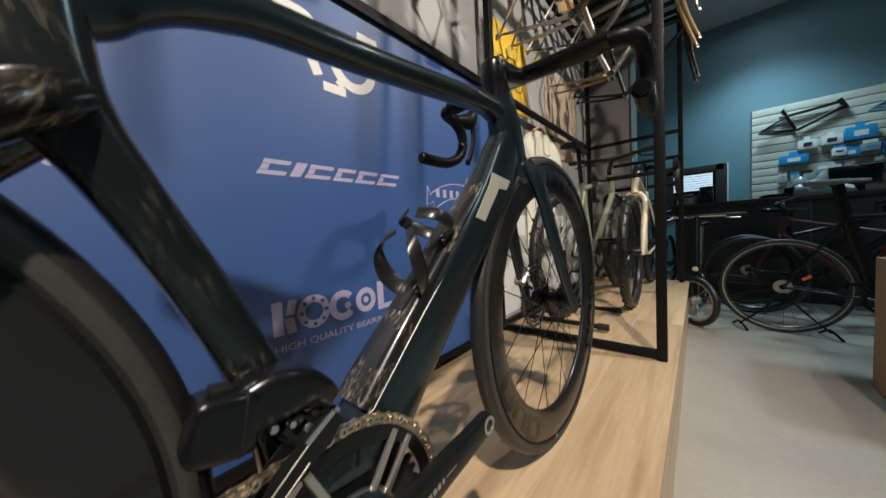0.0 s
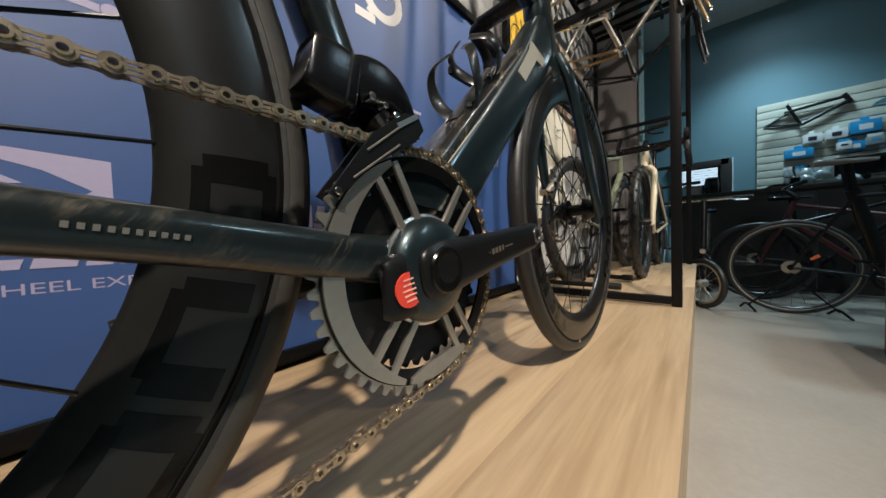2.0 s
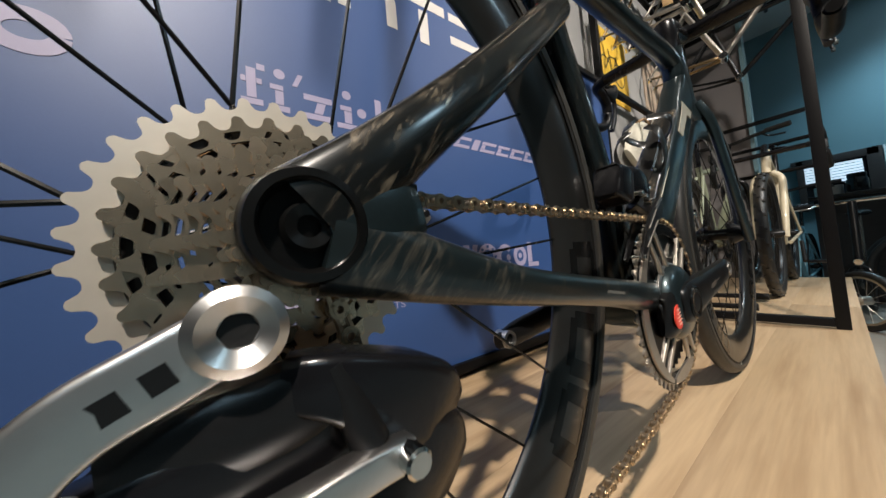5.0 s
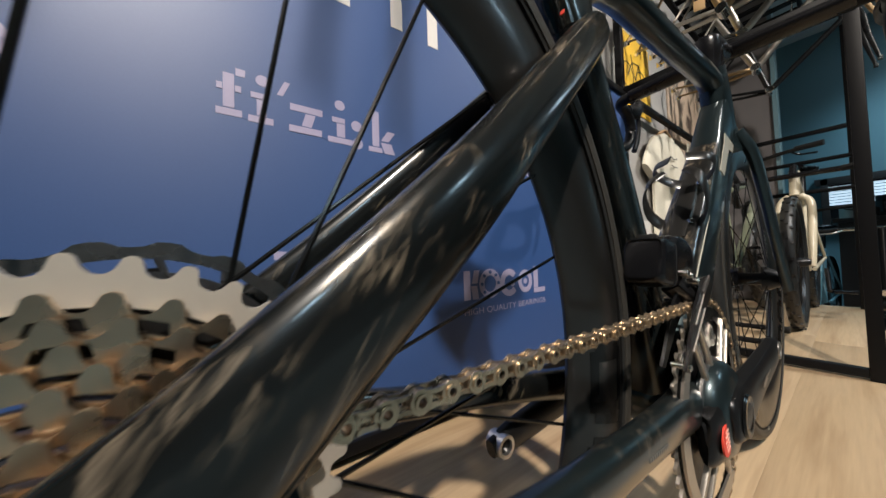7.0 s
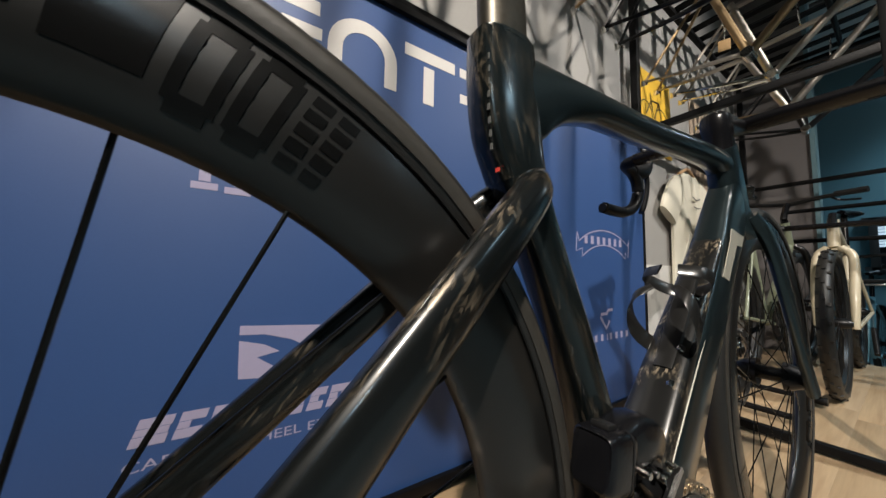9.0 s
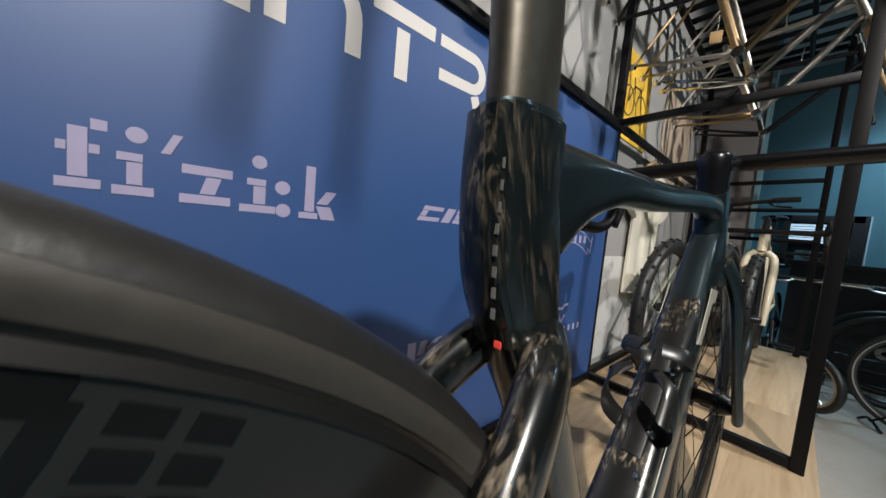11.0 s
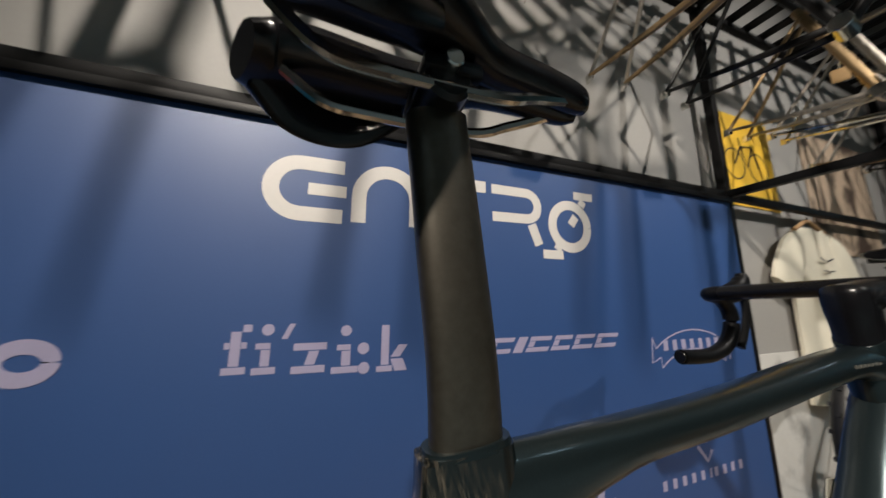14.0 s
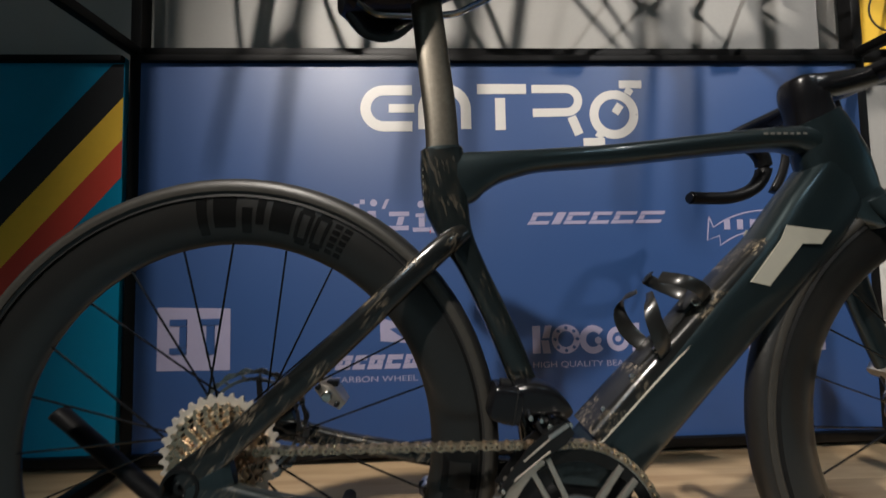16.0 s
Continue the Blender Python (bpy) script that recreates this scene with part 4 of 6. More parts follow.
part("pedal_eye", lathe(B(), [(0.0072, -0.1025), (0.0105, -0.1025), (0.0105, -0.090), (0.0072, -0.090)], 20, c=(0.172, 0, 0)), M_alloy, arm)
for q, run_x in ((0.062, 0.0015), (0.068, 0.0045), (0.0745, 0.0045), (0.081, 0.0045), (0.0875, 0.0030), (0.1005, 0.016)):
    part("arm_print", box(B(), (q, -0.1002, 0.001), (run_x, 0.0004, 0.0055 if 0.065 < q < 0.09 else 0.0012)), M_grey_alloy, arm)
part("sticker", disc(B(), 0.0135, -0.0838, -0.0825, 24, (-0.036, 0, -0.0065)), M_sticker, crank, "round red warning sticker", m=turn0)
for i in range(5):
    part("sticker_line", box(B(), (-0.036, -0.0841, -0.0145 + i * 0.004), (0.014 - abs(i - 2) * 0.002, 0.0004, 0.0012)), M_sticker_bar, crank, m=turn0)
back = Matrix.Translation((BBX[0], -0.021, BBX[1])) @ Matrix.Rotation(radians(180 - ANG), 4, "Y")
arm = part("crank_arm", loft(B(), [(-0.022, 0.085, 0, 0.008, 0.016), (0.0, 0.087, 0, 0.010, 0.022), (0.08, 0.090, 0, 0.0085, 0.016), (0.15, 0.093, 0, 0.0075, 0.0142), (0.184, 0.094, 0, 0.006, 0.008)], 14, (0, 1, 0), 3.0), M_dark_alloy, crank, m=back)
part("pedal_eye", lathe(B(), [(0.0072, 0.084), (0.0105, 0.084), (0.0105, 0.102), (0.0072, 0.102)], 20, c=(0.172, 0, 0)), M_alloy, arm)

# chain: links along the upper and lower runs and round the rings
CHY = -0.0465
ch = part("chain", rod(B(), (R_AX[0], CHY, R_AX[1]), (R_AX[0], CHY - 0.001, R_AX[1]), 0.003), M_chain, bike)
link_out, link_in = B(), B()
for bm, gap, eye, waist in ((link_out, 0.0029, 0.0043, 0.0031), (link_in, 0.0018, 0.0042, 0.0029)):
    for y in (-gap, gap):
        for x in (-0.0064, 0.0064):
            ring = [[(x + px, pz) for px, pz in around(r, 14)] for r in (eye, 0.0021)]
            annulus(bm, *ring, y - 0.0005, y + 0.0005)
            if bm is link_out:
                collar = [[(x + px, pz) for px, pz in around(r, 14)] for r in (0.0027, 0.0017)]
                annulus(bm, *collar, min(y, y * 1.42), max(y, y * 1.42))
        for q in (-1, 1):
            edge = [(-0.0042, q * 0.0035), (0.0, q * waist), (0.0042, q * 0.0035), (0.0042, q * 0.0016), (-0.0042, q * 0.0016)]
            prism(bm, edge if q > 0 else edge[::-1], y - 0.0005, y + 0.0005)
for x in (-0.0064, 0.0064):
    roller = [[(x + px, pz) for px, pz in around(r, 14)] for r in (0.0037, 0.0021)]
    annulus(link_in, *roller, -0.0013, 0.0013)
SP_R, RING_R = 0.0190, 0.1010
up0, up1 = (R_AX[0] + 0.004, R_AX[1] + SP_R), (BBX[0] - 0.012, BBX[1] + RING_R)
run = [(up0[0] + (up1[0] - up0[0]) * i / 200, up0[1] + (up1[1] - up0[1]) * i / 200) for i in range(200)]
run += [(BBX[0] + RING_R * math.cos(radians(a)), BBX[1] + RING_R * math.sin(radians(a))) for a in range(96, -86, -2)]
PULLEY = (0.025, 0.215), (0.042, 0.152)
low0, low1 = (BBX[0] + RING_R * math.cos(radians(-86)), BBX[1] - RING_R), (PULLEY[1][0] + 0.002, PULLEY[1][1] - 0.017)
run += [(low0[0] + (low1[0] - low0[0]) * i / 200, low0[1] + (low1[1] - low0[1]) * i / 200 - 0.010 * math.sin(math.pi * i / 200)) for i in range(201)]
run += [(PULLEY[1][0] + 0.019 * math.cos(radians(a)), PULLEY[1][1] + 0.019 * math.sin(radians(a))) for a in range(-90, -250, -8)]
run += [(PULLEY[0][0] + 0.019 * math.cos(radians(a)), PULLEY[0][1] + 0.019 * math.sin(radians(a))) for a in range(-70, 80, 8)]
run += [(R_AX[0] + SP_R * math.cos(radians(a)), R_AX[1] + SP_R * math.sin(radians(a))) for a in range(-60, -270, -6)]
dist, made, i = 0.0, {}, 0
for a, b in zip(run, run[1:]):
    step = math.dist(a, b)
    while dist <= step and step > 0:
        f = dist / step
        x, z = a[0] + (b[0] - a[0]) * f, a[1] + (b[1] - a[1]) * f
        ang = math.degrees(math.atan2(b[1] - a[1], b[0] - a[0]))
        kind = i % 2
        y = CHY - (0.0006 if x > 0.36 else 0.0006 * max(0, x) / 0.36)
        ob = part("link", made.get(kind) or (link_out if kind else link_in), M_chain if kind else M_chain_dark, ch, m=pose(x, y, z, 0, -ang, 0))
        made[kind] = ob.data
        dist += 0.0127
        i += 1
    dist -= step

# rear derailleur with silver links
rd = part("rear_derailleur", loft(B(), [(0.002, -0.074, 0.258, 0.014, 0.014), (0.018, -0.077, 0.254, 0.018, 0.021), (0.034, -0.077, 0.246, 0.016, 0.020), (0.044, -0.076, 0.238, 0.011, 0.013)], 20, (0, 1, 0), 4), M_plastic, bike, m=pose(-0.010, 0.004, 0.010))
part("mount_bolt", lathe(B(), [(0.0042, -0.0985), (0.0080, -0.101), (0.0104, -0.0995), (0.0108, -0.086), (0.0042, -0.086)], 28, c=(-0.022, 0, 0.3045)), M_alloy, rd)
part("bolt_socket", disc(B(), 0.0044, -0.0975, -0.090, 6, (-0.022, 0, 0.3045)), M_rubber, rd)
part("mount_arm", loft(B(), [(-0.019, -0.092, 0.3055, 0.0050, 0.0085), (-0.034, -0.093, 0.2985, 0.0050, 0.0080), (-0.048, -0.094, 0.2915, 0.0050, 0.0072), (-0.056, -0.095, 0.281, 0.0050, 0.0062), (-0.057, -0.096, 0.267, 0.0050, 0.0058)], 20, (0, 1, 0), 7), M_alloy, rd)
part("outer_link", loft(B(), [(-0.056, -0.098, 0.258, 0.0050, 0.0105), (-0.040, -0.100, 0.2565, 0.0050, 0.0070), (-0.015, -0.101, 0.2605, 0.0046, 0.0052), (0.004, -0.101, 0.2625, 0.0042, 0.0048), (0.018, -0.100, 0.262, 0.0040, 0.0046)], 20, (0, 1, 0), 7), M_alloy, rd)
part("inner_link", loft(B(), [(-0.045, -0.084, 0.276, 0.008, 0.012), (-0.015, -0.086, 0.280, 0.009, 0.012), (0.006, -0.084, 0.284, 0.008, 0.010)], 12, (0, 1, 0), 3.2), M_dark_alloy, rd)
part("motor_housing", loft(B(), [(-0.012, -0.084, 0.287, 0.009, 0.007), (0.000, -0.087, 0.284, 0.011, 0.0095), (0.016, -0.086, 0.276, 0.012, 0.0135), (0.032, -0.083, 0.268, 0.012, 0.0150), (0.042, -0.080, 0.260, 0.009, 0.011)], 24, (0, 1, 0), 6), M_plastic, rd)
part("derailleur_battery", loft(B(), [(-0.072, -0.088, 0.285, 0.014, 0.010), (-0.082, -0.088, 0.272, 0.017, 0.024), (-0.094, -0.088, 0.255, 0.017, 0.027), (-0.100, -0.088, 0.238, 0.014, 0.018)], 18, (0, 1, 0), 4), M_plastic, rd, "clip-on black battery")
part("link_web", loft(B(), [(-0.057, -0.095, 0.280, 0.005, 0.0095), (-0.063, -0.096, 0.256, 0.005, 0.0085), (-0.068, -0.097, 0.230, 0.005, 0.0085), (-0.071, -0.097, 0.206, 0.004, 0.007)], 16, (0, 1, 0), 6), M_alloy, rd)
for i in range(3):
    part("arm_print", box(B(), (-0.0355 - i * 0.0070, -0.0984, 0.2975 - i * 0.0034), (0.0046, 0.0006, 0.0050), 0, Matrix.Rotation(radians(-26), 3, "Y")), M_dark_alloy, rd)
part("parallelogram_plate", loft(B(), [(-0.060, -0.084, 0.262, 0.007, 0.013), (-0.035, -0.086, 0.266, 0.008, 0.014), (-0.008, -0.085, 0.268, 0.008, 0.014), (0.006, -0.083, 0.264, 0.007, 0.012)], 18, (0, 1, 0), 5), M_plastic, rd)
part("link_barrel", rod(B(), (0.000, -0.092, 0.290), (0.008, -0.096, 0.266), 0.0058, n=16), M_dark_alloy, rd)
part("pivot_screw", disc(B(), 0.0042, -0.110, -0.100, 12, (0.016, 0, 0.2625), 0.0008), M_chrome, rd)
for y in (-0.060, -0.040):
    part("cage_plate", loft(B(), [(0.022, y, 0.228, 0.0012, 0.012), (0.036, y, 0.200, 0.0012, 0.015), (0.052, y, 0.150, 0.0012, 0.013), (0.056, y, 0.128, 0.0012, 0.008)], 10, (0, 1, 0), 3), M_dark_alloy, rd)
for x, z in PULLEY:
    part("pulley", annulus(B(), [(x + a, z + b) for a, b in toothed(0.0215, 13, 0.005)], [(x + a, z + b) for a, b in around(0.006, 78)], -0.052, -0.049), M_dark_alloy, rd, m=pose(0.010, -0.004, -0.010))

# front derailleur: battery, body and cage with small screws
fd = part("front_derailleur", loft(B(), [(0.350, -0.030, 0.402, 0.0150, 0.019), (0.366, -0.032, 0.406, 0.0155, 0.019), (0.382, -0.033, 0.403, 0.0150, 0.0165), (0.396, -0.033, 0.394, 0.0125, 0.012), (0.405, -0.032, 0.384, 0.009, 0.009)], 22, (0, 1, 0), 4), M_plastic, bike)
battery = part("battery", loft(B(), [(0.3150, -0.031, 0.4035, 0.0120, 0.0150), (0.3172, -0.031, 0.4030, 0.0155, 0.0195), (0.3330, -0.031, 0.4000, 0.0168, 0.0215), (0.3480, -0.031, 0.3970, 0.0160, 0.0205), (0.3502, -0.031, 0.3966, 0.0130, 0.0170)], 24, (0, 1, 0), 6, 3), M_plastic, fd, "clip-on battery")
part("battery_seam", loft(B(), [(0.3405, -0.031, 0.3985, 0.0171, 0.0217), (0.3420, -0.031, 0.3982, 0.0171, 0.0217)], 24, (0, 1, 0), 6, 1), M_rubber, battery)
part("battery_latch", box(B(), (0.334, -0.031, 0.4228), (0.012, 0.014, 0.004), 0.0012, Matrix.Rotation(radians(11), 3, "Y")), M_rubber, battery)
part("linkage", loft(B(), [(0.372, -0.034, 0.380, 0.010, 0.012), (0.380, -0.040, 0.370, 0.010, 0.011), (0.386, -0.046, 0.360, 0.008, 0.010)], 10, (0, 1, 0), 3), M_dark_alloy, fd)
for x, z in ((0.378, 0.380), (0.392, 0.376), (0.398, 0.368)):
    part("pivot_screw", disc(B(), 0.0035, -0.054, -0.040, 10, (x, 0, z), 0.0006), M_chrome, fd)
for y, mat in ((-0.055, M_dark_alloy), (-0.039, M_dark_alloy)):
    part("cage_plate", prism(B(), [(0.316, 0.314), (0.322, 0.311), (0.352, 0.338), (0.394, 0.362), (0.404, 0.374), (0.398, 0.384), (0.384, 0.383), (0.352, 0.360)], y - 0.0012, y + 0.0012), mat, fd)
for k, (xa, za, xb, zb) in enumerate(((0.334, 0.3255, 0.376, 0.3560), (0.346, 0.3460, 0.380, 0.3720))):
    part("cage_edge", rod(B(), (xa, -0.0566, za), (xb, -0.0566, zb), 0.0008, n=6), M_grey_alloy, fd)
for x, z, r in ((0.357, 0.389, 0.0030), (0.369, 0.386, 0.0026), (0.402, 0.380, 0.0030), (0.322, 0.3155, 0.0028)):
    part("set_screw", disc(B(), r, -0.058 if x < 0.33 else -0.052, -0.044, 10, (x, 0, z), 0.0005), M_chrome, fd)
part("cage_strip", box(B(), (0.386, -0.0568, 0.377), (0.026, 0.001, 0.004), 0, Matrix.Rotation(radians(-32), 3, "Y")), M_alloy, fd)

# bottle cage on the down tube
cage = part("bottle_cage", loft(B(), [(0.515, -0.001, 0.428, 0.011, 0.004), (0.56, -0.001, 0.477, 0.012, 0.0035), (0.61, -0.001, 0.530, 0.010, 0.004)], 10, (0, 1, 0), 3), M_matt_carbon, bike)
AXIS = (0.68, 0, 0.73)
for s in (-1, 1):
    part("wing", loft(B(), [(0.532, s * 0.004, 0.446, 0.010, 0.0015), (0.527, s * 0.021, 0.450, 0.011, 0.0015), (0.514, s * 0.033, 0.468, 0.012, 0.0015), (0.505, s * 0.034, 0.492, 0.010, 0.0015), (0.507, s * 0.027, 0.512, 0.007, 0.0015), (0.517, s * 0.012, 0.524, 0.005, 0.0015)], 8, AXIS, 2.5), M_matt_carbon, cage, m=pose(0.014, 0, -0.001))
    part("strap", loft(B(), [(0.592, s * 0.004, 0.514, 0.010, 0.0015), (0.584, s * 0.022, 0.520, 0.010, 0.0015), (0.563, s * 0.035, 0.532, 0.009, 0.0015), (0.545, s * 0.031, 0.541, 0.009, 0.0015), (0.534, s * 0.010, 0.545, 0.009, 0.0015)], 8, AXIS, 2.5), M_matt_carbon, cage, m=pose(0.014, 0, -0.001))
for x, z in ((0.502, 0.412), (0.463, 0.372), (0.535, 0.446), (0.590, 0.505)):
    part("cage_bolt", disc(B(), 0.0045, -0.003, 0.003, 12, (0, 0, 0), 0.001), M_chrome, bike, m=pose(x, -0.013, z + 0.004, -35, -42, 0))

# brake callipers
for cx, cz, y, sx in ((0.098, 0.385, 0.052, 1), (0.948, 0.398, 0.050, -1)):
    cal = part("brake_calliper", loft(B(), [(cx - 0.016, y, cz + 0.013 * sx, 0.014, 0.008), (cx, y, cz, 0.016, 0.0115), (cx + 0.019, y, cz - 0.018 * sx, 0.012, 0.0075)], 14, (0, 1, 0), 4), M_grey_alloy, bike)
    part("piston_cap", disc(B(), 0.0075, y - 0.021, y - 0.012, 18, (cx, 0, cz), 0.0015), M_chrome, cal)
    for q in (-1, 1):
        part("mount_bolt", disc(B(), 0.0035, y - 0.019, y - 0.008, 10, (cx + q * 0.013, 0, cz - q * 0.012 * sx), 0.0006), M_dark_alloy, cal)
    part("pad_fin", box(B(), (cx + 0.004, y - 0.004, cz + 0.013), (0.016, 0.010, 0.008), 0.001), M_dark_alloy, cal)
part("brake_hose", bent(B(), [(0.86, 0.02, 0.80), (0.90, 0.04, 0.76), (0.87, 0.03, 0.68), (0.86, 0.035, 0.62)], 0.0025), M_rubber, bike)

# marks on the frame: pale head badge, side bars and marbled patches
for s in (-1, 1):
    part("badge", prism(B(), [(0.655, 0.536), (0.679, 0.530), (0.728, 0.584), (0.753, 0.583), (0.768, 0.600), (0.709, 0.608), (0.700, 0.590)], s * 0.0250 - 0.0006, s * 0.0250 + 0.0006), M_badge_and_glint, bike, "pale gold decal", flat=True)
carb = loft(B(), [(0.752, 0, 0.616, 0.0185, 0.0180), (0.69, 0, 0.563, 0.0205, 0.0170), (0.60, 0, 0.477, 0.0225, 0.0180), (0.52, 0, 0.401, 0.0250, 0.0185), (0.455, 0, 0.338, 0.0270, 0.0180)], 20, (0, 1, 0), 4.5)
part("down_tube_spine", carb, M_camo, bike, "marbled carbon upper face of the down tube", m=pose(-0.0045, 0, 0.0045))
# thin pale rod that stands in for the glint along the tube's corner
part("edge_line", bent(B(), [(0.414, -0.0262, 0.350), (0.446, -0.0268, 0.3455), (0.463, -0.0262, 0.357), (0.525, -0.0255, 0.416), (0.602, -0.0238, 0.486), (0.632, -0.0225, 0.516)], 0.0009, 6), M_badge_and_glint, bike)
part("seat_tube_spine", loft(B(), [(0.2400, 0, 0.716, 0.0125, 0.0060), (0.2400, 0, 0.680, 0.0130, 0.0062), (0.2450, 0, 0.640, 0.0135, 0.0062), (0.2600, 0, 0.605, 0.0140, 0.0060)], 14, (0, 1, 0), 3), M_seat_carbon, bike, "marbled carbon rear face of the seat tube")
for i in range(8):
    part("lettering_bar", box(B(), (0.2377 + 0.0008 * max(0, i - 4), -0.0122, 0.690 - i * 0.0095), (0.0010, 0.0020, 0.0046)), M_lettering, bike)
part("lettering_bar", box(B(), (0.2462, -0.0118, 0.608), (0.0012, 0.0035, 0.003)), M_sticker, bike)
for i in range(7):
    part("lettering_bar", box(B(), (0.70 + i * 0.009, -0.0177, 0.7335), (0.005, 0.0012, 0.003)), M_lettering, bike)
for i in range(10):
    part("lettering_bar", box(B(), (0.214 + i * 0.0036, -0.0647 + 0.00021 * i, 0.2925 - i * 0.0006), (0.0019, 0.0010, 0.0024), 0, Matrix.Rotation(radians(9), 3, "Y")), M_lettering, bike)
part("tyre_tag", box(B(), (F_AX[0] - 0.06, -0.0138, F_AX[1] - 0.316), (0.006, 0.001, 0.018), 0, Matrix.Rotation(radians(10), 3, "Y")), M_badge_and_glint, bike)

# stand beside the rear wheel
stand = thing("bike_stand", "black steel floor stand beside the rear wheel", "bike stand")
part("leg", rod(B(), (-0.335, 0.10, 0.345), (0.04, 0.10, 0.016), 0.011), M_steel, stand)
part("base_bar", rod(B(), (0.04, -0.005, 0.014), (0.04, 0.33, 0.014), 0.012), M_steel, stand)
part("base_bar", rod(B(), (0.04, 0.31, 0.014), (-0.34, 0.31, 0.014), 0.012), M_steel, stand)
part("brace", rod(B(), (-0.335, 0.10, 0.345), (-0.335, 0.31, 0.016), 0.011), M_steel, stand)
for y in (0.0, 0.33):
    part("rubber_tip", rod(B(), (0.04, y - 0.018, 0.016), (0.04, y + 0.018, 0.016), 0.0155), M_rubber, stand)


# ---- steel frames hanging under the shelf ----
def hanging_frame(label, m, main, stays, size=0.86, tip=0.02):
    f = thing("bare_bicycle", label, "bicycle frame", m, group="frames hanging under the shelf")
    k = size
    P = lambda x, y, z: (x * k, y, z * k)
    part("seat_tube", rod(B(), P(0, 0, 0), P(-0.165, 0, 0.50), 0.0145), main, f)
    part("top_tube", rod(B(), P(-0.155, 0, 0.47), P(0.36, 0, 0.50), 0.0135), main, f)
    part("down_tube", rod(B(), P(0, 0, 0), P(0.375, 0, 0.425), 0.0165), main, f)
    part("head_tube", rod(B(), P(0.345, 0, 0.545), P(0.388, 0, 0.40), 0.019), main, f)
    part("bottom_bracket_shell", disc(B(), 0.021, -0.034, 0.034, 18, (0, 0, 0), 0.002), M_chrome, f)
    for s in (-1, 1):
        part("chain_stay", loft(B(), [(*P(0, s * 0.02, 0), 0.009, 0.011), (*P(-0.2, s * 0.045, 0.02), 0.008, 0.009), (*P(-0.41, s * 0.066, 0.055), 0.006, 0.006)], 8, (0, 1, 0)), stays, f)
        part("seat_stay", loft(B(), [(*P(-0.15, s * 0.018, 0.45), 0.007, 0.007), (*P(-0.41, s * 0.066, 0.055), 0.006, 0.006)], 8, (0, 1, 0), k=1), main, f)
        part("dropout", box(B(), P(-0.415, s * 0.066, 0.05), (0.03, 0.005, 0.03), 0.002), M_chrome, f)
        part("fork_blade", loft(B(), [(*P(0.385, s * 0.022, 0.40), 0.009, 0.012), (*P(0.405, s * 0.042, 0.33), 0.009, 0.013), (*P(0.43, s * 0.046, 0.18 + tip / 2), 0.008, 0.011), (*P(0.475, s * 0.050, tip), 0.006, 0.007)], 8, (0, 1, 0)), stays, f)
        part("fork_end", box(B(), P(0.477, s * 0.050, tip - 0.008), (0.018, 0.005, 0.026), 0.002), M_chrome, f)
    part("fork_crown", box(B(), P(0.388, 0, 0.392), (0.034, 0.062, 0.026), 0.006), main, f)
    part("steerer", rod(B(), P(0.345, 0, 0.545), P(0.325, 0, 0.61), 0.0125), M_chrome, f)
    part("hook", bent(B(), [P(0.10, 0, 0.515), P(0.10, 0.014, 0.495), P(0.10, 0.018, 0.53), P(0.10, 0.0, 0.60), P(0.10, 0, 0.66)], 0.004), M_chrome, f)
    return f


rng = random.Random(11)
# those left of x = 0.6, mostly out of view, are tilted to shape panel shadows
for i, x in enumerate((-0.42, -0.15, 0.2, 0.52, 0.92, 1.32, 1.76, 2.08, 2.42, 2.95)):
    main, stays, label = ((M_raw, M_bronze, "raw brushed steel bicycle frame with bronze stays and fork"), (M_black_bike, M_black_bike, "black painted steel bicycle frame with matching fork"),
                          (M_bronze, M_raw, "bronze-brown steel bicycle frame with raw steel fork"), (M_raw, M_chrome, "raw steel bicycle frame with chromed fork and stays"))[i % 4 if x < 2.9 else 1]
    hanging_frame(label, pose(x, (0.145 if x > 1.7 else 0.10) + rng.uniform(-0.02, 0.03), (1.58 if x < 0.6 else 1.43 if x > 1.7 else 1.49) + rng.uniform(-0.03, 0.04), rng.uniform(-3, 3) - (15 if x < 0.6 else 0), rng.uniform(-4, 4), (-101 if x < 0.6 else -90) + rng.uniform(-9, 9)), main, stays, tip=0.12 if x < 0.6 else 0.02)
tag = thing("price_tag", "small brown kraft price tag on a string", "tag", pose(1.97, 0.27, 1.66, 0, 0, -70))
part("card", box(B(), (0, 0, 0), (0.045, 0.0015, 0.055), 0.0005), M_tag, tag)
part("string", bent(B(), [(0, 0, 0.026), (0.004, 0, 0.06), (0, 0, 0.10)], 0.001), M_cloth, tag)


